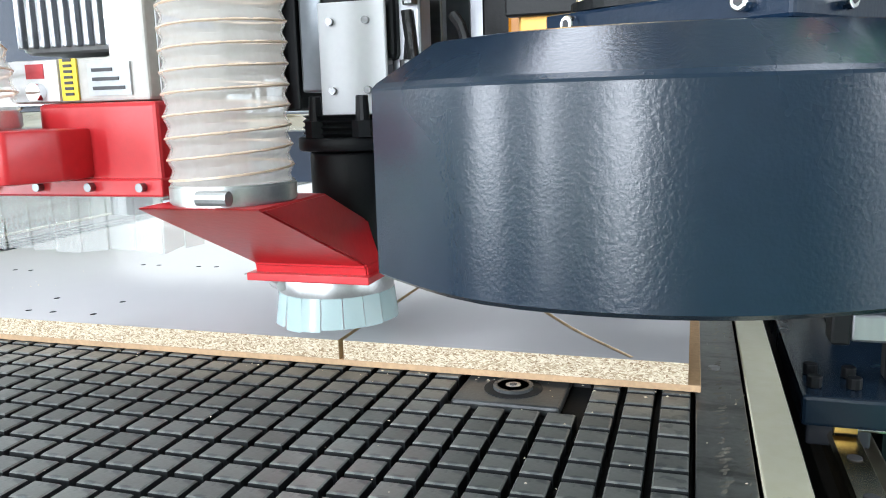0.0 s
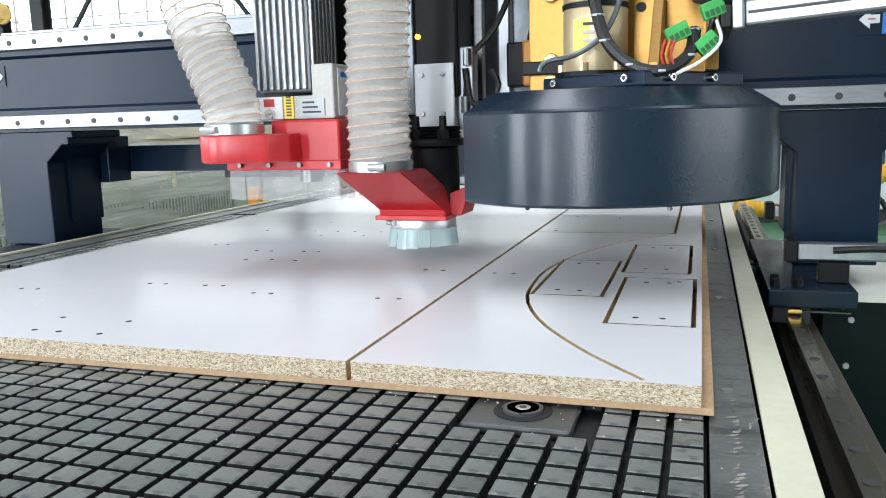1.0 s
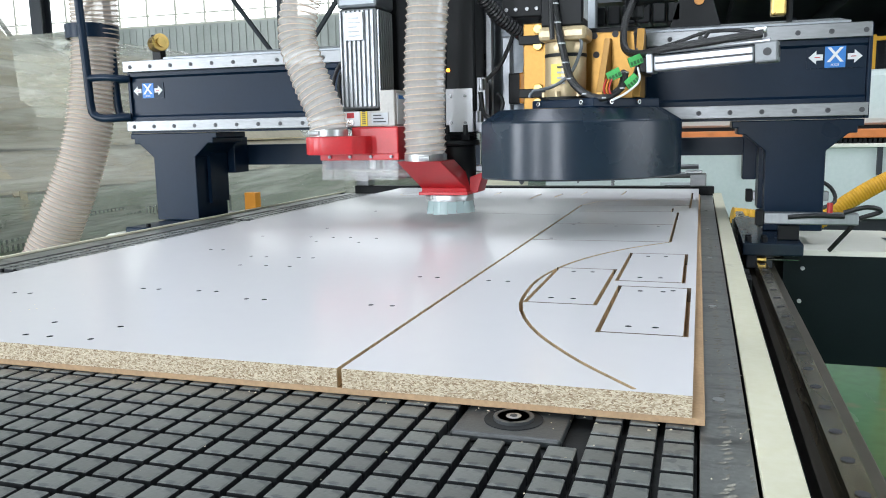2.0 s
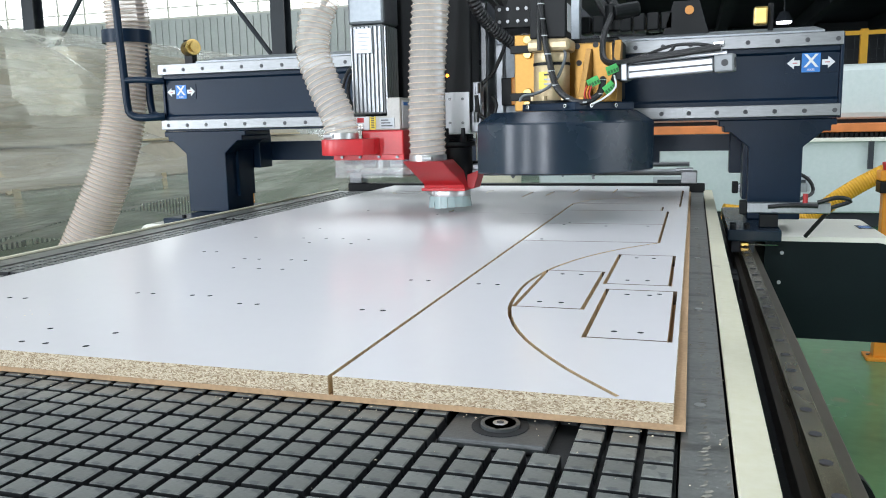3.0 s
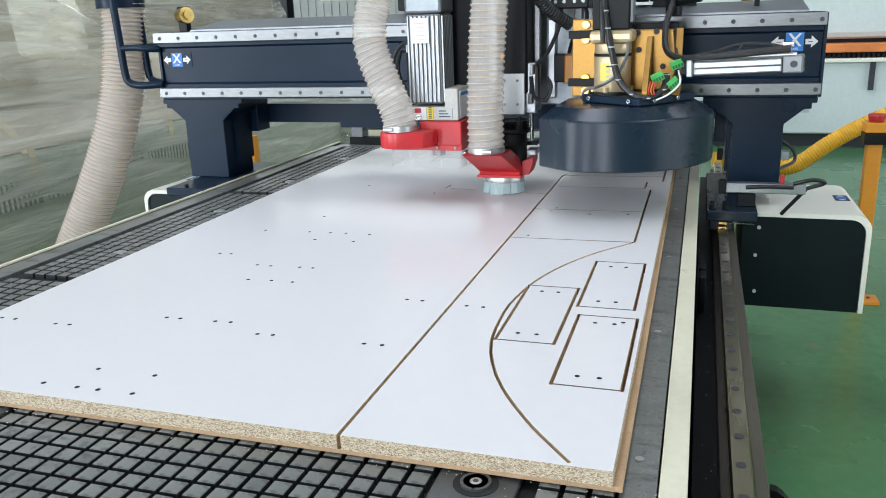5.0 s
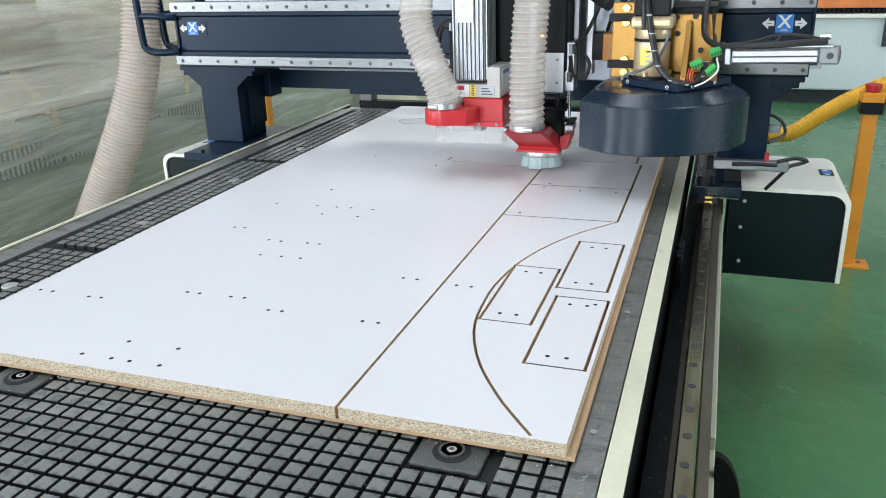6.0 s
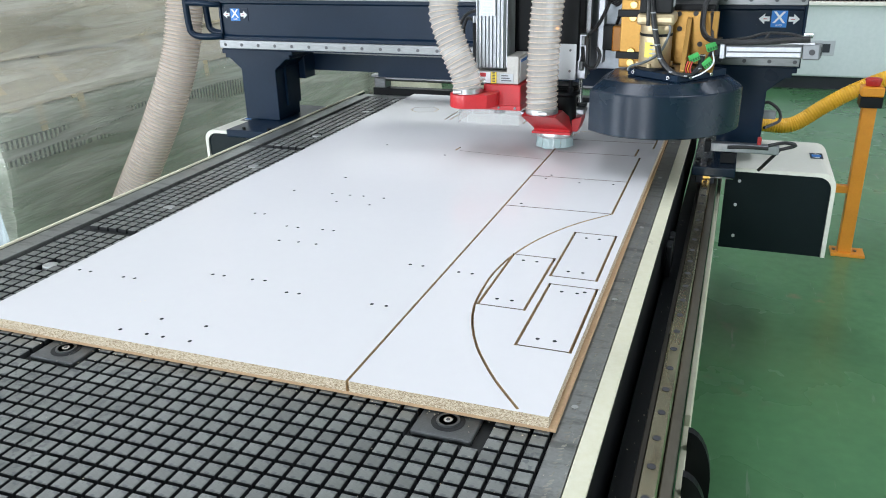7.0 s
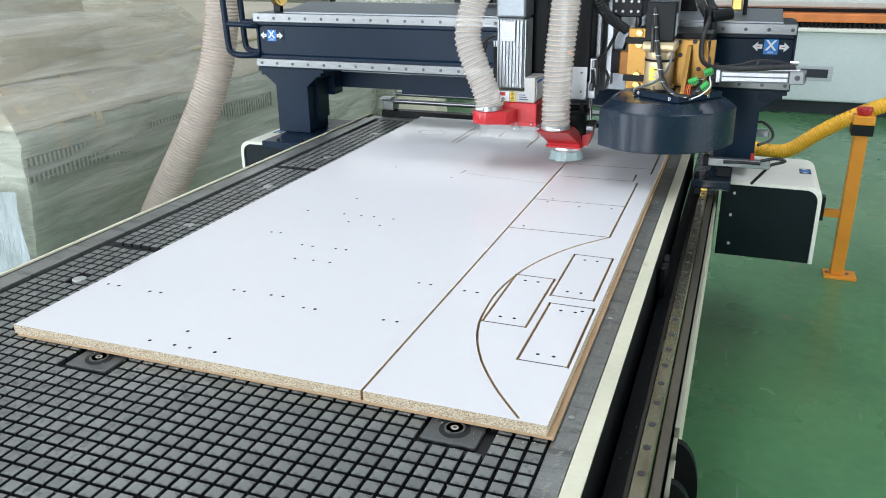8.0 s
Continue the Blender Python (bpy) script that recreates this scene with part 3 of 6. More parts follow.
    part("cabinet", box(-7.4, -4.35, 5.6, 9.4, 0.0, 1.85, 0.1), CRATE, w, "pale beige cabinet")
    shell(w, -7.5, -4.2, 5.5, 9.5, [(0, 0.05), (0.02, 1.4), (0.2, 1.9), (0.4, 2.0)], 13.0)
    for x, y, s in ((-1.25, 5.0, 0.42), (-0.45, 5.3, 0.5), (-0.9, 6.1, 0.6)):
        bm = box(x, x + 0.35, y, y + 0.3, 0, s * 1.3, 0.02)
        bmesh.ops.subdivide_edges(bm, edges=bm.edges[:], cuts=4, use_grid_fill=True)
        lumpy(bm, 0.02, 6, s)
        solid("packing_carton", bm, FOAM, "pale packing carton under plastic film", "carton", "cartons", smooth=True)


# ---- the machine bed ----
TOP, BED = 0.80, 0.771
BX0, BX1, BY0, BY1 = -0.262, 1.208, -1.10, 2.49


def build_bed():
    bed = thing("machine_bed", (0.55, 0.8, 0), "machine bed with black rubber grid and steel borders", "machine bed")
    part("frame", box(BX0 - 0.03, BX1 + 0.05, BY0 - 0.05, BY1 + 0.05, 0.12, BED - 0.05, 0.004), NAVY, bed, "dark steel bed frame")
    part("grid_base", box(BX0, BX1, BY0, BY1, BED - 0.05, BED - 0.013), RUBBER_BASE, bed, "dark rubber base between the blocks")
    for x0, x1 in ((BX0 - 0.064, BX0 - 0.002), (BX1 + 0.002, BX1 + 0.045)):
        part("border_strip", box(x0, x1, BY0, BY1, BED - 0.05, BED - 0.004, 0.001), STRIP, bed, "scuffed dark steel border strip")
    part("border_strip", box(BX0 - 0.045, BX1 + 0.045, BY1 + 0.001, BY1 + 0.05, BED - 0.05, BED - 0.004, 0.001), STRIP, bed)
    for y in (-0.3, 0.09, 0.53, 1.0, 1.48, 1.95):
        part("screw", cyl((BX1 + 0.02, y, BED - 0.004), (BX1 + 0.02, y, BED - 0.002), 0.006, seg=12), GALV, bed)
    # the guarded slide beside the bed
    for a, b in ((1.2555, 1.2880), (BX0 - 0.076, BX0 - 0.066)):
        part("side_strip", box(a, b, BY0, BY1 + 0.1, BED - 0.004, BED + 0.002, 0.0015), CREAM, bed, "cream painted guard strip")
        part("strip_web", box(a + 0.001, b - 0.001, BY0, BY1 + 0.1, 0.58, BED - 0.005), BLACK, bed, "black web under the guard strip")
    part("channel", box(1.296, 1.3925, BY0, BY1 + 0.2, 0.40, 0.625), BLACK, bed, "black slide channel")
    part("rail_seat", box(1.334, 1.387, BY0, BY1 + 0.2, 0.626, 0.66, 0.002), mat("dull_steel", (0.07, 0.062, 0.052), 0.42, 0.75, 0.2, 7, stretch=(1, 0.2, 1)), bed, "oily machined rail seat")
    rail = part("linear_rail", prism([(1.3455, 0.661), (1.3485, 0.675), (1.3455, 0.685), (1.3485, 0.69), (1.3735, 0.69), (1.3765, 0.685), (1.3735, 0.675), (1.3765, 0.661)], "y", BY0, BY1 + 0.2), RAIL, bed, "polished steel linear rail")
    hole = None
    y = 0.241 - 16 * 0.0833
    while y < BY1 + 0.15:
        if hole is None:
            hole = part("counterbore", cyl((1.361, y, 0.6895), (1.361, y, 0.6912), 0.0072, seg=16), INK_HOLE_SHADE, rail)
            first = y
        else:
            o = new("counterbore", hole.data)
            o.parent = rail
            o.location = (0, y - first, 0)
        y += 0.0833
    part("rack", box(1.3785, 1.398, BY0, BY1 + 0.2, 0.661, 0.672, 0.002), mat("oily_steel", (0.22, 0.195, 0.155), 0.35, 0.8, 0.15, 8, stretch=(1, 0.2, 1)), bed, "steel ledge beside the rail")
    for y0, y1, z in ((BY0, 0.385, 0.578), (0.39, BY1 + 0.1, 0.60)):
        part("outer_guard", box(1.399, 1.411, y0, y1, 0.40, z, 0.002), CREAM, bed, "cream painted outer guard plate")
    part("side_beam", box(1.27, 1.387, BY0, BY1 + 0.2, 0.20, 0.40, 0.004), NAVY, bed)
    part("side_beam", box(BX0 - 0.2, BX0 - 0.05, BY0, BY1 + 0.2, 0.20, 0.62, 0.004), NAVY, bed)
    # curved ears of the cable trough outlet
    fin = [(1.41, 0.62)] + [(1.41 + 0.05 * math.sin(q), 0.50 + 0.12 * math.cos(q)) for q in (i * math.pi / 16 for i in range(1, 9))] + [(1.46, 0.30), (1.41, 0.30)]
    bm = prism(fin, "y", 0.30, 0.318)
    prism(fin, "y", 0.16, 0.178, bm=bm)
    box(1.409, 1.455, 0.05, 0.30, 0.44, 0.455, bm=bm)
    part("chain_guide", bm, BLACK, bed, "black curved cable guide")
    # tan scrape marks worn into the right border strip
    random.seed(12)
    bm = bmesh.new()
    y = -0.55
    while y < 1.3:
        y += random.uniform(0.004, 0.011)
        for mid, half in ((1.2315, 0.006), (1.2485, 0.003)):
            if random.random() < (0.85 if mid < 1.24 else 0.5):
                k, s = random.uniform(0.2, 1.0) * half, random.uniform(0.0008, 0.0035)
                mid += random.gauss(0, 0.0015)
                q = [(mid - k, y), (mid + k * 0.3, y + 0.001), (mid + k, y + 0.005), (mid + k * 0.7, y + 0.005 + s), (mid - k * 0.6, y + s * 1.6)]
                bm.faces.new([bm.verts.new((u, v, BED - 0.0034)) for u, v in q])
    part("scrape_mark", bm, mat("bare_scrape", (0.27, 0.255, 0.22), 0.5, 0.0, 0.4, 40), bed, "tan scrape marks on the strip", kind="stuff")
    for x in (BX0 + 0.05, 1.2):
        for y in (BY0 + 0.1, 0.8, BY1 - 0.1):
            part("leg", box(x - 0.06, x + 0.06, y - 0.06, y + 0.06, 0, 0.12, 0.004), NAVY, bed)
    # end stop clamps on the slide
    for y, h in ((0.98, 0.05), (1.05, 0.05)):
        part("limit_switch", box(1.297, 1.312, y, y + 0.05, 0.64, 0.73, 0.003), BLACK, bed, "small dark limit stop")
    return bed


def build_blocks(bed):
    """Chamfered rubber blocks of the vacuum grid, left out at the ports and the seams between the four zones."""
    p, h, k, c = 0.032, 0.0131, 0.0131, 0.0013
    ports = [(0.246, -0.016), (1.04, -0.016)] + [(-0.117, 0.313 + 0.4587 * k) for k in range(5)] + [(-0.117, -0.146 - 0.4587 * k) for k in range(2)]

    def block_into(verts, faces, x, y, z=BED):
        i = len(verts)
        for d, zz in ((0, BED - 0.0125), (0.0005, z - c), (0.0005 + c, z)):
            a, b = h - d, k - d
            verts += [(x - a, y - b, zz), (x + a, y - b, zz), (x + a, y + b, zz), (x - a, y + b, zz)]
        for s in (0, 4):
            for q in range(4):
                faces.append((i + s + q, i + s + (q + 1) % 4, i + s + 4 + (q + 1) % 4, i + s + 4 + q))
        faces.append((i + 8, i + 9, i + 10, i + 11))

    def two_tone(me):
        """Dusty tone on top and on the chamfers; shade painted as darker rubber down the sides."""
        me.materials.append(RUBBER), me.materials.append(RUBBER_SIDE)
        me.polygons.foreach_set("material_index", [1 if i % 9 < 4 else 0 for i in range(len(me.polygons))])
    near, rest = [], []
    nx, ny = int((BX1 - BX0) / p), int((BY1 - BY0) / p)
    for a in range(nx):
        for b in range(ny):
            x, y = 1.1925 - a * p, -0.024 - (33 - b) * p
            if y > BY1 - 0.02 or y < BY0 + 0.02:
                continue
            if any(abs(y - s) < 0.021 for s in (0.545, 1.475)) and x < 0.75:
                continue
            if any(abs(x - q[0]) < 0.058 and abs(y - q[1]) < 0.05 for q in ports[:2]) or any(abs(x - q[0]) < 0.018 and abs(y - q[1]) < 0.018 for q in ports[2:]):
                continue
            if 0.02 < x < 1.19 and 0.05 < y < 2.35:
                continue
            (near if (0.45 < x < 1.19 and -0.5 < y < 0.0) else rest).append((x, y))
    near.sort(key=lambda q: (q[1] + 0.25) ** 2 + (q[0] - 0.85) ** 2)
    near, rest = near[:300], rest + near[300:]
    v, f = [], []
    for x, y in rest:
        block_into(v, f, x, y)
    base = ORIGIN[bed.name]
    me = bpy.data.meshes.new("rubber_grid")
    me.from_pydata([tuple(Vector(q) - base) for q in v], [], f)
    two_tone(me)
    ob = new("rubber_grid", me)
    ob.parent = bed
    tagged(ob, "dusty black rubber grid blocks", kind="stuff")
    v, f = [], []
    block_into(v, f, 0, 0)
    one = bpy.data.meshes.new("rubber_block")
    one.from_pydata([(q[0], q[1], q[2] - base.z) for q in v], [], f)
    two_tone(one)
    for x, y in near:
        o = new("rubber_block", one)
        o.parent = bed
        o.location = (x - base.x, y - base.y, random.uniform(-0.0006, 0.0004))
    for num, (x, y) in enumerate(ports):
        big = num < 2
        if big:
            pl = part("port_plate", box(x - 0.052, x + 0.052, y - 0.042, y + 0.042, BED - 0.013, BED - 0.003, 0.003), PORT, bed, "square rubber vacuum port plate")
            bm = bmesh.new()
            for r0, r1 in ((0.0195, 0.0155),):
                ring = bmesh.new()
                bmesh.ops.create_cone(ring, segments=32, radius1=r0, radius2=r0, depth=0.004)
                bmesh.ops.delete(ring, geom=[q for q in ring.faces if abs(q.normal.z) > 0.5], context="FACES_ONLY")
                inner = bmesh.new()
                bmesh.ops.create_cone(inner, segments=32, radius1=r1, radius2=r1, depth=0.004)
                bmesh.ops.delete(inner, geom=[q for q in inner.faces if abs(q.normal.z) > 0.5], context="FACES_ONLY")
                merge(ring, inner)
                tops = [e for e in ring.edges if e.is_boundary and e.verts[0].co.z > 0]
                bmesh.ops.bridge_loops(ring, edges=tops)
                merge(bm, ring)
            bm.transform(Matrix.Translation((x, y, BED - 0.001)))
            part("port_ring", bm, PORT, pl)
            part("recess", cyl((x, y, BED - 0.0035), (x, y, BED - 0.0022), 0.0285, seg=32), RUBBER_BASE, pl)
            part("screw", cyl((x, y, BED - 0.003), (x, y, BED + 0.0012), 0.009, 0.008, seg=20, bevel=0.001), GALV, pl, "steel centre screw")
            part("socket", cyl((x, y, BED + 0.0008), (x, y, BED + 0.0017), 0.0038, seg=6), INK_HOLE_SHADE, pl)
        else:
            part("port_cap", cyl((x, y, BED - 0.012), (x, y, BED - 0.0005), 0.020, 0.018, seg=20, bevel=0.002), GALV, bed, "round pale vacuum port cap")


# ---- the sheet being cut ----
def build_panel():
    solid("spoil_board", prism([(0.004, 0.0015), (1.2145, 0.0015), (1.208, 2.446), (0.004, 2.446)], "z", BED + 0.0006, 0.7785, 0.0008), MDF, "thin tan fibreboard under-sheet on the rubber grid", "board")
    body = new("cut_sheet", bpy.data.meshes.new("sheet"))
    bm = box(0.0, 1.203, 0.0, 2.44, 0.7790, TOP)
    bm.to_mesh(body.data)
    bm.free()
    groups = []
    z0, z1 = 0.775, TOP + 0.02

    def slot(x0, y0, x1, y1, w, depth=z0):
        d = Vector((x1 - x0, y1 - y0, 0))
        m = Matrix.Translation(((x0 + x1) / 2, (y0 + y1) / 2, 0)) @ pose(0, 0, 0, 0, 0, math.degrees(math.atan2(d.y, d.x)))
        b = box(-d.length / 2 - w / 2, d.length / 2 + w / 2, -w / 2, w / 2, depth, z1)
        b.transform(m)
        groups[-1].append(b)

    def frame_cut(x0, x1, y0, y1, wide, thin):
        groups.append([])
        slot(x0, y0, x0, y1, wide), slot(x1, y0, x1, y1, wide)
        groups.append([])
        slot(x0, y0, x1, y0, thin), slot(x0, y1, x1, y1, thin)
    w, t = 0.0060, 0.0039
    groups.append([])
    slot(0.850, -0.02, 0.856, 1.765, 0.0055)
    groups.append([])
    slot(0.856, 1.765, 0.894, 1.895, t)
    groups.append([])
    slot(0.894, 1.895, 1.054, 2.008, t)
    groups.append([])
    slot(0.86, 1.77, 1.176, 1.786, t)
    groups.append([])
    slot(1.054, 2.008, 1.176, 2.014, t)
    frame_cut(1.0915, 1.1935, 0.214, 0.501, w, t)
    frame_cut(0.9725, 1.0705, 0.359, 0.643, w, t)
    frame_cut(1.0825, 1.1845, 0.544, 0.829, w, t)
    arc = spline([(1.151, 0.007, 0), (1.105, 0.063, 0), (1.073, 0.107, 0), (1.026, 0.184, 0), (0.992, 0.262, 0), (0.969, 0.345, 0), (0.960, 0.437, 0), (0.9585, 0.525, 0), (0.971, 0.630, 0), (0.990, 0.709, 0), (1.021, 0.793, 0), (1.074, 0.893, 0), (1.149, 0.994, 0)], 0.03)
    rows = []
    strip = bmesh.new()
    for i, q in enumerate(arc):
        d = (arc[min(i + 1, len(arc) - 1)] - arc[max(i - 1, 0)]).normalized()
        s = Vector((-d.y, d.x, 0)) * 0.0027
        rows.append([strip.verts.new((q + e * s).to_tuple()[:2] + (z,)) for z in (z0, z1) for e in (1, -1)])
    for p, q in zip(rows, rows[1:]):
        for i, j in ((0, 1), (1, 3), (3, 2), (2, 0)):
            strip.faces.new((p[i], p[j], q[j], q[i]))
    for p in (rows[0], rows[-1]):
        strip.faces.new((p[0], p[1], p[3], p[2]))
    groups.append([strip])
    groups.append([])
    slot(1.149, 0.994, 1.150, 1.578, w)
    slot(1.1325, 1.605, 1.1325, 1.690, w)
    slot(1.180, 1.716, 1.182, 2.24, w)
    groups.append([])
    slot(0.853, 0.986, 1.149, 0.994, t), slot(0.857, 1.287, 1.147, 1.297, t), slot(0.875, 1.590, 1.132, 1.600, t)
    groups.append([])
    slot(0.527, 1.515, 0.529, 1.555, w), slot(0.545, 1.512, 0.85, 1.48, 0.002, 0.797)
    slot(0.651, 1.976, 0.652, 2.169, w), slot(0.723, 2.04, 0.728, 2.18, w)
    slot(0.327, 1.963, 0.328, 2.286, 0.005), slot(0.347, 1.963, 0.358, 2.21, 0.005)
    loop = [(0.119, 2.149), (0.197, 2.179), (0.233, 2.141), (0.233, 2.087), (0.160, 2.066), (0.121, 2.101)]
    for p, q in zip(loop, loop[1:] + loop[:1]):
        groups.append([])
        slot(*p, *q, 0.0035)
    groups.append([])
    slot(0.484, 2.134, 0.486, 2.226, 0.005), slot(0.803, 2.134, 0.806, 2.28, 0.005), slot(0.943, 2.154, 0.946, 2.30, 0.005)
    holes = [(0.037, 0.253), (0.069, 0.253), (0.165, 0.25), (0.195, 0.252), (0.353, 0.324), (0.382, 0.325), (0.455, 0.327), (0.486, 0.329),
             (0.564, 0.289), (0.593, 0.291), (0.387, 0.1), (0.493, 0.1), (0.338, 0.037), (0.401, 0.037), (0.439, 0.037), (0.500, 0.038),
             (0.764, 0.291), (0.796, 0.292), (0.759, 0.511), (0.79, 0.511), (0.8805, 0.502), (0.9125, 0.502), (0.209, 0.729), (0.238, 0.731),
             (0.348, 0.662), (0.382, 0.661), (0.452, 0.665), (0.483, 0.666), (0.384, 0.558), (0.437, 0.562), (0.486, 0.562), (0.207, 0.949),
             (0.331, 0.955), (0.389, 0.956), (0.431, 0.959), (0.496, 0.958), (0.379, 0.888), (0.482, 0.889), (0.294, 1.119)]
    holes = [(x + 0.011 * max(0.0, y - 0.35), y - 0.0135 * y * y if y > 0.6 else y) for x, y in holes]
    holes += [(1.125, 0.248), (1.1575, 0.2485), (1.124, 0.468), (1.157, 0.4685), (1.171, 0.479), (1.0035, 0.3935), (1.0355, 0.394), (1.0035, 0.612), (1.0355, 0.6125),
              (1.116, 0.578), (1.148, 0.5795), (1.116, 0.7965), (1.148, 0.7975), (0.894, 1.012), (0.905, 1.268), (1.012, 1.25), (0.914, 1.306), (1.112, 1.26), (0.264, 1.518), (0.512, 1.441)]
    groups.append([cyl((x, y, TOP - 0.012), (x, y, z1), 0.0042, seg=12) for x, y in holes])
    for group in groups:
        cut = bmesh.new()
        for b in group:
            merge(cut, b)
        bmesh.ops.recalc_face_normals(cut, faces=cut.faces[:])
        cutter = new("cutter", bpy.data.meshes.new("cutter"))
        cut.to_mesh(cutter.data)
        cut.free()
        mod = body.modifiers.new("cuts", "BOOLEAN")
        mod.operation, mod.object, mod.solver = "DIFFERENCE", cutter, "EXACT"
        bpy.context.view_layer.update()
        me = bpy.data.meshes.new_from_object(body.evaluated_get(bpy.context.evaluated_depsgraph_get()))
        body.modifiers.clear()
        bpy.data.objects.remove(cutter)
        body.data = me
    me.materials.clear()
    me.materials.append(LAMINATE), me.materials.append(CHIP), me.materials.append(INK_HOLE_SHADE), me.materials.append(FRESH_CUT), me.materials.append(SHADED_CUT)
    for f in me.polygons:
        up = f.normal.z > 0.9
        f.material_index = 0 if up and f.center.z > TOP - 0.001 else 1
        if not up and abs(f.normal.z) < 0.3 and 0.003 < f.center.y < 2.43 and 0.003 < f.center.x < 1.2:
            # walls facing y painted dark as if shaded, the others fresh tan
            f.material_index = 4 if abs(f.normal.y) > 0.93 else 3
        # floors and walls of drilled holes painted black in place of shade
        if up and f.area < 6e-5 and f.center.z < TOP - 0.004:
            f.material_index = 2
        elif not up and f.area < 3e-5 and f.center.z > TOP - 0.013 and abs(f.normal.z) < 0.3:
            f.material_index = 2
    tagged(body, "white laminated chipboard sheet with routed shapes and drilled holes", "board")
    # loose chips along the edge
    random.seed(4)
    v, f = [], []
    spots = [(random.uniform(0.02, 1.2), random.uniform(-0.5, 0.0), BED) for _ in range(90)] + [(random.uniform(1.212, 1.25), random.uniform(-0.4, 1.6), BED - 0.004) for _ in range(40)]
    spots += [(random.uniform(1.296, 1.333), random.uniform(-0.4, 1.6), 0.625) for _ in range(50)] + [(0.30 + random.gauss(0, 0.02), 0.2 + random.gauss(0, 0.03), TOP) for _ in range(6)]
    spots += [(random.uniform(0.0, 1.2), random.uniform(-0.02, 0.0), BED) for _ in range(60)]
    for x, y, z in spots:
        s, a = random.uniform(0.0004, 0.0011), random.uniform(0, 6.28)
        ux, uy = math.cos(a) * s * random.uniform(1, 2.5), math.sin(a) * s * 1.5
        i = len(v)
        v += [(x - ux, y - uy, z), (x + ux, y + uy, z), (x + uy, y - ux, z), (x, y, z + s)]
        f += [(i, i + 2, i + 1), (i, i + 1, i + 3), (i + 1, i + 2, i + 3), (i + 2, i, i + 3)]
    me = bpy.data.meshes.new("wood_chips")
    me.from_pydata(v, [], f)
    me.materials.append(mat("chip_dust", (0.72, 0.63, 0.48), 0.9))
    tagged(new("wood_chips", me), "small pale wood chips scattered on the bed", "debris", kind="stuff")


# ---- the moving gantry ----
def bolt_row(parent, xs, y, z, r=0.008, axis="y", material=None):
    """Dark counterbored screws along a rail strip, one mesh shared by all."""
    first = None
    for x in xs:
        if first is None:
            first = part("screw", cyl((x, y - 0.0012, z), (x, y + 0.002, z), r, seg=14), material or INK_HOLE_SHADE, parent)
            x_first = x
        else:
            o = new("screw", first.data)
            o.parent = parent
            o.location = (x - x_first, 0, 0)


def axis_sign(parent, x, z, y, s, minus_first=True):
    """Blue axis plate with a white letter between two arrows."""
    part("sign_back", box(x - 1.5 * s, x + 1.5 * s, y - 0.001, y + 0.001, z - 0.62 * s, z + 0.62 * s), NAVY, parent)
    sg = part("sign_plate", box(x - 0.55 * s, x + 0.55 * s, y - 0.003, y - 0.0012, z - 0.6 * s, z + 0.6 * s), SIGN_BLUE, parent, "blue axis sign")
    text("letter", "X", 1.15 * s, Matrix.Translation((x, y - 0.0040, z + 0.08 * s)) @ pose(0, 0, 0, 90, 0, 0), SIGN_WHITE, sg)
    text("caption", "AXIS", 0.22 * s, Matrix.Translation((x, y - 0.0040, z - 0.45 * s)) @ pose(0, 0, 0, 90, 0, 0), SIGN_WHITE, sg)
    for d in (-1, 1):
        pts = [(0.65, 0.17), (1.0, 0.17), (1.0, 0.38), (1.42, 0.0), (1.0, -0.38), (1.0, -0.17), (0.65, -0.17)]
        part("arrow", prism([(x + d * u * s, z + v * s) for u, v in pts], "y", y - 0.0035, y - 0.0012), SIGN_WHITE, parent)
        cx = x + d * 0.95 * s
        part("mark", box(cx - 0.14 * s, cx + 0.14 * s, y - 0.0044, y - 0.0036, z - 0.025 * s, z + 0.025 * s), mat("mark_red", (0.5, 0.03, 0.03), 0.5), parent)


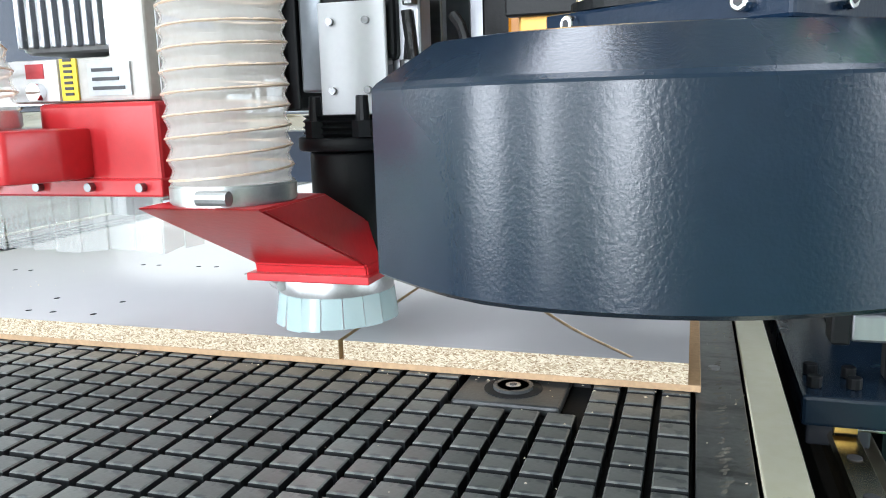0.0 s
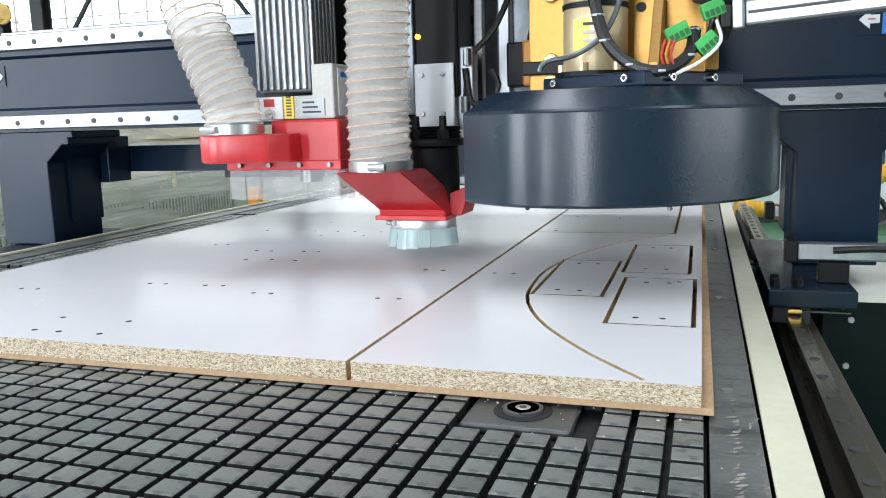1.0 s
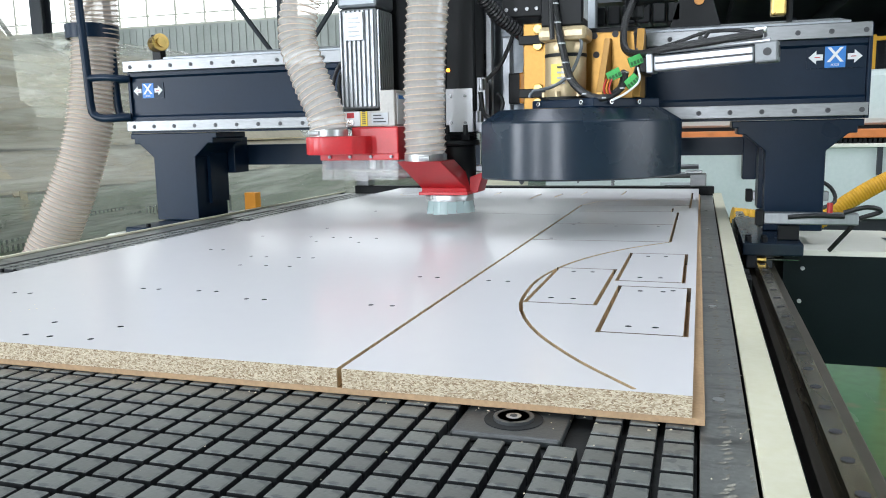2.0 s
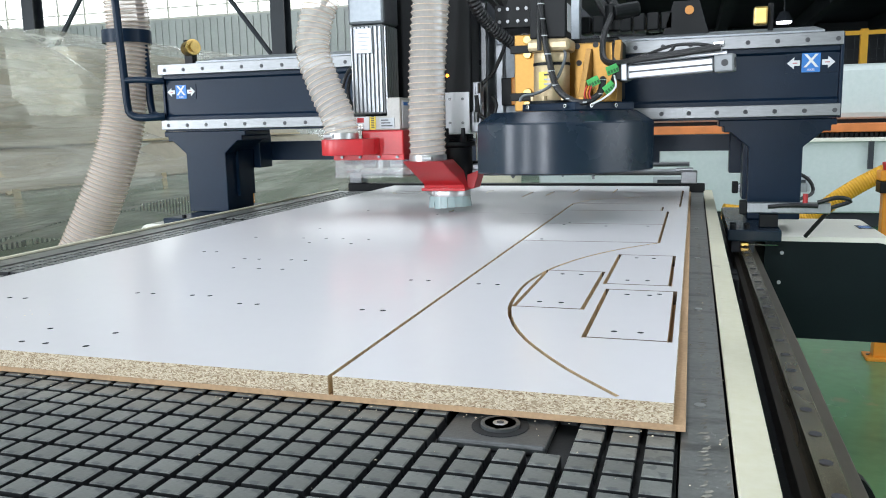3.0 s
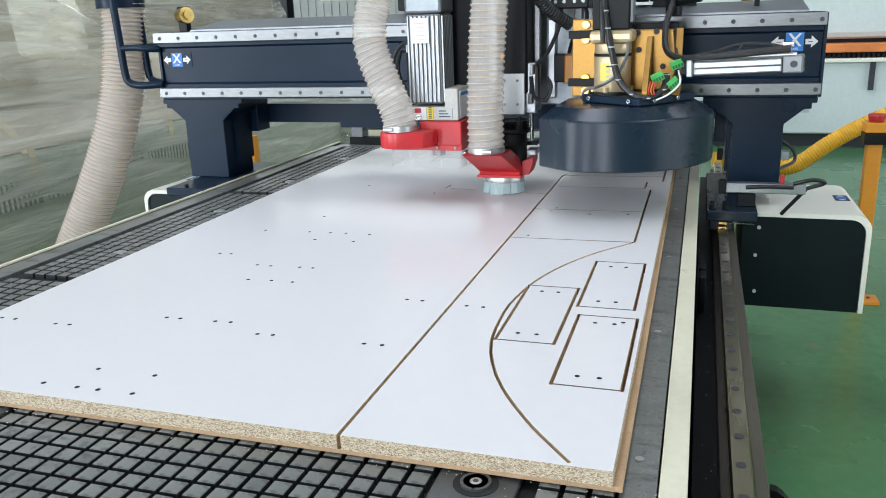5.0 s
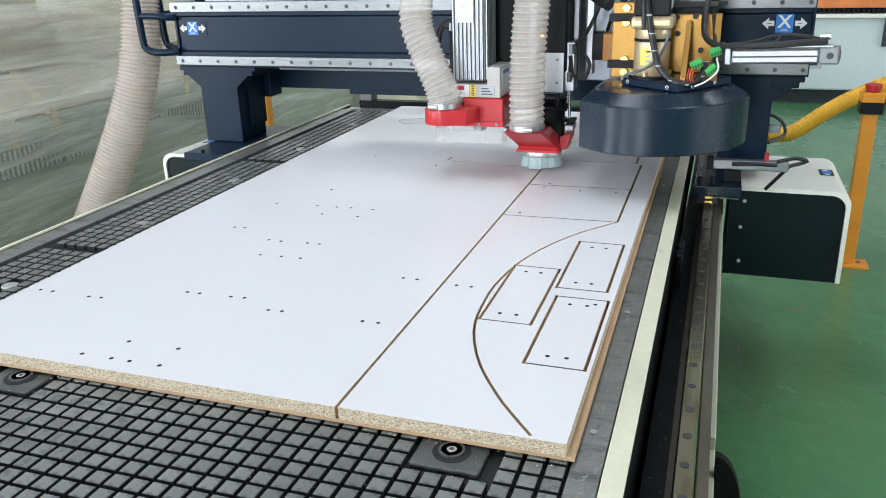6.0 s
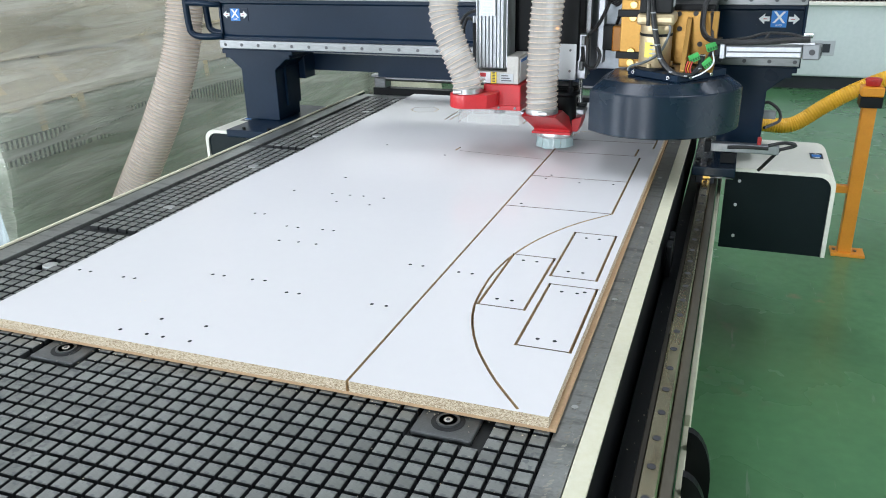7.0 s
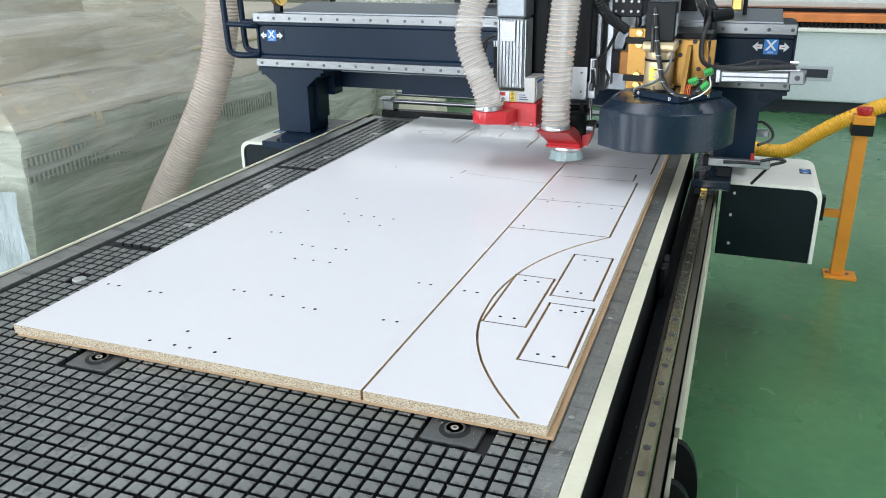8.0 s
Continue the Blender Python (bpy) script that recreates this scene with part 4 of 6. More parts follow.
def build_gantry():
    g = thing("gantry", (0.45, 2.3, 0.745), "dark navy steel gantry with bright guide rails", "gantry")
    x0, x1, y0, y1 = -0.707, 1.620, 2.13, 2.42
    part("beam", prism([(y0 + 0.018, 1.088), (y0 + 0.018, 1.105), (y0 + 0.028, 1.112), (y0 + 0.028, 1.238), (y0 + 0.018, 1.245), (y0 + 0.018, 1.298), (y1, 1.298), (y1, 1.05), (y0 + 0.018, 1.05)], "x", x0 + 0.012, x1 - 0.006), NAVY, g, "navy painted box beam")
    part("end_plate", box(x0 + 0.001, x0 + 0.011, y0 + 0.0185, y1, 1.05, 1.295, 0.002), NAVY, g)
    part("end_plate", box(x1 - 0.005, x1 + 0.004, y0 + 0.01, y1, 1.05, 1.295, 0.002), NAVY, g)
    for z0, z1 in ((1.259, 1.297), (1.057, 1.092)):
        r = part("rail_strip", box(x0, x1, y0, y0 + 0.0175, z0, z1, 0.0015), STEEL, g, "ground steel guide strip")
        bolt_row(r, [x0 + 0.03 + i * 0.0815 for i in range(29)], y0, (z0 + z1) / 2 - 0.002, 0.0068)
    part("top_plate", prism([(y0 + 0.01, 1.2985), (y0 + 0.01, 1.304), (y1 - 0.06, 1.335), (y1 - 0.04, 1.335), (y1 - 0.04, 1.2985)], "x", x0 + 0.16, x1 - 0.05), PLATE, g, "bare steel top cover")
    # legs with flared, stepped heads
    for cx, wide, side in ((-0.545, 0.085, -1), (1.452, 0.076, 1)):
        a, b = cx - wide, cx + wide
        prof = [(a, 0.745), (b, 0.745), (b, 0.965), (b + 0.055, 1.012), (b + 0.075, 1.012), (b + 0.075, 1.03), (b + 0.09, 1.03), (b + 0.09, 1.049),
                (a - 0.09, 1.049), (a - 0.09, 1.03), (a - 0.075, 1.03), (a - 0.075, 1.012), (a - 0.055, 1.012), (a, 0.965)]
        part("leg", prism(prof, "y", y0 + 0.03, y1 - 0.075, 0.003), NAVY, g, "flared navy steel leg")
        part("leg_rib", box(a - 0.012 if side > 0 else b, a if side > 0 else b + 0.012, y1 - 0.19, y1 - 0.08, 0.80, 1.0), NAVY, g)
    part("rear_beam", prism([(-0.46, 0.925), (-0.1, 0.925), (-0.1, 0.905), (1.1, 0.905), (1.1, 0.945), (1.36, 0.945), (1.36, 1.0), (-0.44, 1.0)], "y", 2.44, 2.52), NAVY, g, "lower navy cross beam")
    part("rear_bracket", box(-0.459, -0.42, 2.346, 2.439, 0.90, 1.03, 0.003), NAVY, g)
    part("rear_bracket", box(1.33, 1.37, 2.42, 2.5, 0.87, 1.03, 0.003), NAVY, g)
    # slide feet
    for fx0, fx1, fy in ((-0.60, -0.36, 1.95), (1.313, 1.455, 1.906)):
        part("foot_plate", box(fx0, fx1, fy, 2.5, 0.712, 0.744, 0.004), NAVY_GLOSS if fx0 > 0 else NAVY, g, "thick navy foot plate")
    for y in (1.955, 2.38):
        part("bearing_block", box(1.325, 1.388, y, y + 0.1, 0.672, 0.711, 0.003), DARK_STEEL, g, "dark steel bearing block")
    for px, py in ((1.329, 1.979), (1.328, 1.937), (1.366, 1.975), (1.366, 1.94), (-0.40, 1.97), (-0.52, 1.965)):
        part("bolt", cyl((px, py, 0.744), (px, py, 0.756), 0.0075, seg=12, bevel=0.001), BLACK, g)
    # drive housings on both sides
    def housing(xi, xo, label_x):
        s = 1 if xo > xi else -1
        zt, zb, r = 0.705, 0.395, 0.045
        arc = [(xo - s * r + s * r * math.sin(a), zt - r + r * math.cos(a)) for a in (i * math.pi / 12 for i in range(7))]
        outer = [(xi, zt)] + arc + [(xo, zb)]
        inner = [(x - s * 0.014 if i > 0 else x, z - 0.014 if i < len(outer) - 1 else z) for i, (x, z) in enumerate(outer)]
        part("housing_shell", prism(outer + inner[::-1], "y", 2.07, 2.52, 0.0), WHITE, g, "cream rounded sheet cover")
        part("housing_panel", prism([(xi + s * 0.002, zb)] + [(xi + s * 0.002, zt - 0.016)] + [(x - s * 0.001, z - 0.001) for x, z in inner[1:]], "y", 2.078, 2.51), mat("dark_panel", (0.004, 0.010, 0.012), 0.4, spec=0.18), g, "dark flat side panel")
        for bx, bz in ((xi + s * 0.05, zt - 0.05), (xi + s * 0.045, zb + 0.17), (xi + s * 0.05, zb + 0.05)):
            part("bolt", cyl((bx, 2.072, bz), (bx, 2.078, bz), 0.0055, seg=12), LABEL_GREY, g)
        lb = part("label_plate", box(label_x - 0.022, label_x + 0.022, 2.27, 2.35, zt + 0.0003, zt + 0.001), NAVY, g)
        part("label_square", box(label_x - 0.016, label_x + 0.016, 2.295, 2.325, zt + 0.001, zt + 0.0016), SIGN_BLUE, lb)
        for yy, d in ((2.283, -1), (2.337, 1)):
            part("label_arrow", prism([(label_x - 0.012, yy - d * 0.006), (label_x + 0.012, yy - d * 0.006), (label_x, yy + d * 0.008)], "z", zt + 0.001, zt + 0.0018), SIGN_WHITE, lb)
    housing(1.424, 1.79, 1.735)
    housing(-0.50, -0.80, -0.72)
    # pneumatic cylinders at the right foot
    part("grease_nipple", cyl((1.350, 1.945, 0.698), (1.372, 1.945, 0.698), 0.0065, seg=6), BRASS, g, "small brass fitting")
    part("grease_line", cyl((1.372, 1.945, 0.698), (1.45, 1.945, 0.698), 0.0025, seg=8), CHROME, g)
    part("cylinder_support", box(1.40, 1.45, 1.972, 1.995, 0.7445, 0.7815, 0.002), BLACK, g)
    for yy, zz in ((1.968, 0.785), (2.47, 0.80)):
        c = part("air_cylinder", box(1.365, 1.585, yy, yy + 0.032, zz, zz + 0.03, 0.003), ALU, g, "aluminium air cylinder")
        part("end_cap", box(1.345, 1.3645, yy - 0.003, yy + 0.035, zz - 0.004, zz + 0.036, 0.003), BLACK, c)
        part("fitting", cyl((1.52, yy + 0.017, zz + 0.03), (1.52, yy + 0.017, zz + 0.055), 0.007, seg=10), mat("red_fitting", (0.45, 0.03, 0.03), 0.4), c)
    for p in ([(1.55, 1.958, 0.808), (1.48, 1.953, 0.81), (1.42, 1.958, 0.805)], [(1.55, 1.968, 0.817), (1.60, 1.96, 0.832), (1.635, 1.98, 0.82), (1.585, 1.985, 0.80)],
              [(1.585, 1.975, 0.80), (1.56, 2.0, 0.76), (1.53, 2.03, 0.712)], [(1.52, 2.487, 0.855), (1.55, 2.48, 0.865), (1.59, 2.47, 0.84), (1.6, 2.46, 0.80), (1.545, 2.4, 0.78)]):
        part("cable", tube(p, 0.006, 0.012, 8), CABLE, g, smooth=True)
    # tubular hose bracket on the left end
    for yy in (2.125, 2.265):
        pts = [(-0.700, yy + 0.02, 1.107), (-0.74, yy, 1.105), (-0.80, yy, 1.105), (-0.838, yy, 1.118), (-0.85, yy, 1.155), (-0.856, yy, 1.30), (-0.875, yy, 1.7), (-0.89, yy, 1.95)]
        br = part("bracket_tube", tube(pts, 0.0145, 0.02, 12), NAVY, g, "bent navy tube bracket", smooth=True)
        part("cross_tube", tube([(-0.700, yy + 0.025, 1.238), (-0.73, yy, 1.24), (-0.78, yy, 1.245), (-0.853, yy, 1.245)], 0.0125, 0.03, 12), NAVY, br, smooth=True)
    m = bmesh.new()
    ring = [[m.verts.new((-0.932 + r * math.cos(a), 2.258 + r * math.sin(a), z)) for a in (i * math.pi / 18 for i in range(36))] for r, z in ((0.087, 1.395), (0.093, 1.395), (0.093, 1.445), (0.087, 1.445))]
    for p, q in zip(ring, ring[1:] + ring[:1]):
        for k in range(36):
            m.faces.new((p[k], p[(k + 1) % 36], q[(k + 1) % 36], q[k]))
    bmesh.ops.recalc_face_normals(m, faces=m.faces[:])
    part("hose_strap", m, NAVY, g, "navy hose strap", smooth=True)
    # brass horn on top of the beam and right-hand lamp
    part("horn_bracket", box(-0.635, -0.60, 2.2, 2.23, 1.298, 1.39, 0.002), BLACK, g)
    hb = part("horn", cyl((-0.615, 2.19, 1.355), (-0.565, 2.16, 1.358), 0.026, 0.03, seg=20, bevel=0.003), BRASS, g, "brass silencer")
    part("horn_end", cyl((-0.566, 2.161, 1.358), (-0.556, 2.155, 1.3585), 0.017, seg=16), BRASS, hb)
    part("lamp_stem", cyl((1.43, 2.25, 1.298), (1.43, 2.25, 1.40), 0.008, seg=8), BLACK, g)
    part("brass_valve", box(1.38, 1.42, 2.22, 2.26, 1.335, 1.39, 0.006), BRASS, g, "brass valve on a dark stem")
    part("chain_bracket", prism([(1.10, 1.30), (1.26, 1.30), (1.24, 1.36), (1.22, 1.43), (1.14, 1.43), (1.12, 1.36)], "y", 2.3, 2.34), BLACK, g, "black cable chain bracket")
    part("chain_pin", cyl((1.19, 2.29, 1.40), (1.19, 2.30, 1.40), 0.014, seg=14), ORANGE, g)
    chain = thing("cable_chain", (0.7, 2.36, 1.36), "black segmented cable chain above the gantry", "cable chain")
    for i in range(13, 34):
        part("link", box(-0.35 + i * 0.044, -0.313 + i * 0.044, 2.30, 2.41, 1.345, 1.40, 0.004), BLACK, chain)
    axis_sign(g, -0.628, 1.196, 2.1565, 0.042)
    axis_sign(g, 1.538, 1.212, 2.1565, 0.046)
    return g, chain


# ---- the carriage and its heads ----
def clear_hose(name, pts, r, pitch, label, ring_mat, wire_mat):
    """Ribbed hose: a bellows wall with a wire helix on its ridges."""
    h = thing(name, pts[0], label, "hose")
    step = pitch / 6
    p = spline(pts, step)
    # even spacing along the curve
    out, left = [p[0]], step
    for a, b in zip(p, p[1:]):
        d, at = (b - a).length, 0.0
        while d - at >= left:
            at += left
            out.append(a.lerp(b, at / d))
            left = step
        left -= d - at
    fr = frames(out)
    m, seg, rings = bmesh.new(), 28, []
    for i, (c, (u, v)) in enumerate(zip(out, fr)):
        ring = []
        for k in range(seg):
            a = 2 * math.pi * k / seg
            rr = r * (0.925 + 0.065 * abs(math.cos((i * math.pi / 3 - a) / 2)) ** 1.5)
            ring.append(m.verts.new(c + rr * (math.cos(a) * u + math.sin(a) * v)))
        rings.append(ring)
    for a, b in zip(rings, rings[1:]):
        for k in range(seg):
            m.faces.new((a[k], a[(k + 1) % seg], b[(k + 1) % seg], b[k]))
    part("hose_wall", m, ring_mat, h, smooth=True)
    helix, per = [], 16
    n = len(out)
    for k in range(int((n - 1) / 6 * per)):
        f = k / per * 6
        i = min(int(f), n - 2)
        w = f - i
        c = out[i].lerp(out[i + 1], w)
        u, v = fr[i]
        a = 2 * math.pi * k / per
        helix.append(c + (r * 0.99) * (math.cos(a) * u + math.sin(a) * v))
    part("wire_helix", sweep(helix, r * 0.024, 5, caps=False), wire_mat, h, "fine copper-toned wire helix", smooth=True)
    return h


def ring_clamp(parent, c, r, h, screw_at):
    bm = bmesh.new()
    for z0, z1, rr in ((-h / 2, h / 2, r), (-h / 2 + 0.002, h / 2 - 0.002, r + 0.0015)):
        cyl((c[0], c[1], c[2] + z0), (c[0], c[1], c[2] + z1), rr, seg=36, bm=bm)
    b = part("hose_clamp", bm, GALV, parent, "steel worm-drive clamp", smooth=True)
    x, y = c[0] + (r + 0.006) * math.cos(screw_at), c[1] + (r + 0.006) * math.sin(screw_at)
    part("clamp_screw", cyl((x - 0.014, y, c[2]), (x + 0.014, y, c[2]), 0.006, seg=12), GALV, b)


def build_spindle():
    s = thing("milling_spindle", (0.66, 1.7, 0.89), "aluminium spindle motor with red dust hood", "spindle")
    body = part("motor_body", box(0.602, 0.704, 1.69, 1.80, 1.085, 1.335, 0.006), ALU, s, "finned aluminium motor body")
    for i in range(8):
        part("fin", box(0.605 + i * 0.0125, 0.611 + i * 0.0125, 1.683, 1.691, 1.09, 1.33, 0.0015), ALU, body)
    for i in range(7):
        part("fin", box(0.703, 0.709, 1.695 + i * 0.0145, 1.702 + i * 0.0145, 1.09, 1.33, 0.0015), ALU, body)
    part("motor_cap", box(0.598, 0.708, 1.685, 1.805, 1.336, 1.42, 0.008), PLATE, s, "plain aluminium end cap")
    part("connector_box", box(0.61, 0.70, 1.69, 1.80, 1.421, 1.50, 0.006), PLATE, s)
    tag = part("name_plate", box(0.622, 0.672, 1.679, 1.6825, 1.255, 1.325, 0.001), ALU, s, "small metal rating plate")
    for i in range(5):
        part("print_bar", box(0.63, 0.664 - 0.004 * (i % 3), 1.678, 1.679, 1.265 + i * 0.011, 1.268 + i * 0.011), LABEL_GREY, tag)
    nose = part("nose_block", prism([(0.60, 1.04), (0.752, 1.04), (0.752, 1.13), (0.712, 1.13), (0.712, 1.079), (0.60, 1.079)], "y", 1.675, 1.80, 0.003), mat("warm_grey_paint", (0.50, 0.48, 0.45), 0.45), s, "grey nose block with stickers")
    part("white_label", box(0.602, 0.657, 1.6725, 1.6745, 1.0415, 1.078), SIGN_WHITE, nose)
    part("red_mark", box(0.622, 0.642, 1.6715, 1.6725, 1.062, 1.075), mat("label_red", (0.6, 0.04, 0.05), 0.5), nose)
    part("knob", cyl((0.635, 1.664, 1.05), (0.635, 1.6725, 1.05), 0.008, seg=16), CHROME, nose)
    yl = part("yellow_label", box(0.660, 0.678, 1.6725, 1.6745, 1.0415, 1.0785), LABEL_YELLOW, nose)
    for i in range(7):
        part("print_bar", box(0.6645, 0.6735, 1.6715, 1.6724, 1.046 + i * 0.005, 1.0485 + i * 0.005), INK_HOLE_SHADE, yl)
    gl = part("grey_label", box(0.69, 0.735, 1.6725, 1.6745, 1.045, 1.074), LABEL_GREY, nose)
    for i in range(3):
        part("print_bar", box(0.695, 0.729 - 0.006 * i, 1.6715, 1.6724, 1.05 + i * 0.008, 1.053 + i * 0.008), INK_HOLE_SHADE, gl)
    part("side_label", box(0.7525, 0.754, 1.69, 1.79, 1.045, 1.122), SIGN_WHITE, nose)
    part("side_stripe", box(0.754, 0.7546, 1.70, 1.78, 1.108, 1.117), SIGN_BLUE, nose)
    # red hood: block plus a rounded duct end towards the hose
    part("hood_block", box(0.635, 0.762, 1.668, 1.82, 0.958, 1.039, 0.004), RED, s, "red sheet dust hood")
    prof = [(0.60, 1.566), (0.67, 1.59), (0.69, 1.63), (0.69, 1.70), (0.60, 1.70)] + [(0.592 + 0.056 * math.cos(a), 1.622 + 0.056 * math.sin(a)) for a in (math.pi / 2 + i * math.pi / 12 for i in range(13))]
    part("hood_duct", prism(prof, "z", 0.972, 1.017, 0.003), RED, s, "rounded red duct end", smooth=True)
    for x in (0.575, 0.632, 0.69, 0.745):
        part("bolt", cyl((x, 1.657, 0.964), (x, 1.668, 0.964), 0.004, seg=10), STEEL, s)
    ring_clamp(s, (0.594, 1.622, 1.026), 0.047, 0.016, -1.9)
    # clear strips hanging round the hood
    part("skirt_flange", box(0.546, 0.764, 1.664, 1.822, 0.955, 0.9715, 0.002), RED, s)
    x0, x1, y0, y1 = 0.55, 0.76, 1.668, 1.818
    runs = [((x0, y0), (x1, y0)), ((x1, y0), (x1, y1)), ((x1, y1), (x0, y1)), ((x0, y1), (x0, y0))]
    random.seed(7)
    for (ax, ay), (bx, by) in runs:
        n = 7 if abs(bx - ax) > 0.1 and ay == by else 5
        for i in range(n):
            m = bmesh.new()
            pa, pb = Vector((ax, ay, 0)).lerp(Vector((bx, by, 0)), i / n), Vector((ax, ay, 0)).lerp(Vector((bx, by, 0)), (i + 0.96) / n)
            out = Vector((by - ay, -(bx - ax), 0)).normalized()
            k = random.uniform(-0.003, 0.008)
            quad = []
            for q, z, o in ((pa, 0.957, 0), (pb, 0.957, 0), (pb, 0.904 + random.uniform(-0.002, 0.003), k), (pa, 0.904 + random.uniform(-0.002, 0.003), k)):
                quad.append((q + out * o) + Vector((0, 0, z)))
            vs = [m.verts.new(q) for q in quad] + [m.verts.new(q + out * 0.0012) for q in quad]
            for f in ((0, 1, 2, 3), (7, 6, 5, 4), (0, 4, 5, 1), (1, 5, 6, 2), (2, 6, 7, 3), (3, 7, 4, 0)):
                m.faces.new([vs[j] for j in f])
            part("skirt_strip", m, SKIRT, s, "clear plastic skirt strip")
    part("collet", cyl((0.67, 1.74, 0.93), (0.67, 1.74, 0.956), 0.02, seg=16), STEEL, s)
    return s


def build_nozzle():
    n = thing("suction_nozzle", (0.846, 1.836, 0.806), "red sheet-metal suction nozzle with clear cup", "nozzle")
    m = bmesh.new()
    top = [(0.778, 1.608), (0.892, 1.608), (0.892, 1.725), (0.778, 1.725)]
    mid = [(0.784, 1.775), (0.908, 1.775), (0.908, 1.895), (0.784, 1.895)]
    low = [(0.784, 1.777), (0.908, 1.777), (0.908, 1.893), (0.784, 1.893)]
    levels = [[m.verts.new((x, y, z)) for x, y in q] for q, z in ((top, 0.953), (mid, 0.875), (low, 0.862))]
    for a, b in zip(levels, levels[1:]):
        for k in range(4):
            m.faces.new((a[k], a[(k + 1) % 4], b[(k + 1) % 4], b[k]))
    m.faces.new(levels[0][::-1]), m.faces.new(levels[-1])
    bmesh.ops.recalc_face_normals(m, faces=m.faces[:])
    bmesh.ops.bevel(m, geom=m.edges[:], offset=0.002, segments=2, affect="EDGES")
    part("nozzle_body", m, RED, n, "slanted red duct")
    part("nozzle_flange", prism([(0.90, 0.862), (0.928, 0.862), (0.94, 0.90), (0.94, 0.915), (0.90, 0.90)], "y", 1.81, 1.885, 0.002), RED, n, "red side tab")
    part("lip", box(0.778, 0.912, 1.768, 1.9, 0.858, 0.866, 0.001), RED, n)
    part("cup_ring", cyl((0.846, 1.836, 0.838), (0.846, 1.836, 0.857), 0.0615, seg=40, bevel=0.002), GALV, n, "bright steel retaining ring", smooth=True)
    part("ring_screw", cyl((0.79, 1.80, 0.851), (0.81, 1.782, 0.851), 0.006, seg=10), GALV, n)
    random.seed(3)
    for i in range(18):
        a0, a1 = 2 * math.pi * i / 18, 2 * math.pi * (i + 0.94) / 18
        m = bmesh.new()
        k = random.uniform(0.0, 0.004)
        rows = []
        for z, r in ((0.840, 0.0605), (0.825, 0.0612 + k / 2), (0.8065 + random.uniform(-0.002, 0.003), 0.063 + k)):
            rows.append([[m.verts.new((0.846 + rr * math.cos(a), 1.836 + rr * math.sin(a), z)) for a in (a0, (a0 + a1) / 2, a1)] for rr in (r, r + 0.0014)])
        for p, q in zip(rows, rows[1:]):
            for s in (0, 1):
                for j in (0, 1):
                    m.faces.new((p[s][j], p[s][j + 1], q[s][j + 1], q[s][j]))
        bmesh.ops.recalc_face_normals(m, faces=m.faces[:])
        part("cup_strip", m, CUP, n, "greenish clear cup strip", smooth=True)
    ring_clamp(n, (0.835, 1.666, 0.961), 0.0515, 0.017, -1.3)
    part("bracket", box(0.912, 0.942, 1.845, 1.91, 0.914, 0.932, 0.003), ALU, n, "aluminium side bracket")
    part("bracket", box(0.765, 0.777, 1.66, 1.70, 0.945, 0.954, 0.002), ALU, n)
    part("spindle_nose", cyl((0.872, 1.836, 0.87), (0.872, 1.836, 0.985), 0.044, seg=32, bevel=0.004), BLACK, n, "black spindle nose", smooth=True)
    part("nose_flange", cyl((0.872, 1.836, 0.986), (0.872, 1.836, 1.0), 0.055, seg=32, bevel=0.003), BLACK, n, smooth=True)
    part("bellows", sweep([Vector((0.872, 1.836, 1.0005 + i * 0.003)) for i in range(8)], lambda i: 0.046 + 0.004 * (i % 2), 28), BLACK, n)
    for x in (0.852, 0.902):
        part("fitting", cyl((x, 1.795, 1.0), (x, 1.795, 1.04), 0.008, 0.006, seg=12, bevel=0.001), BLACK, n)
        part("fitting_nut", cyl((x, 1.795, 1.0), (x, 1.795, 1.016), 0.011, seg=6), BLACK, n)
    return n


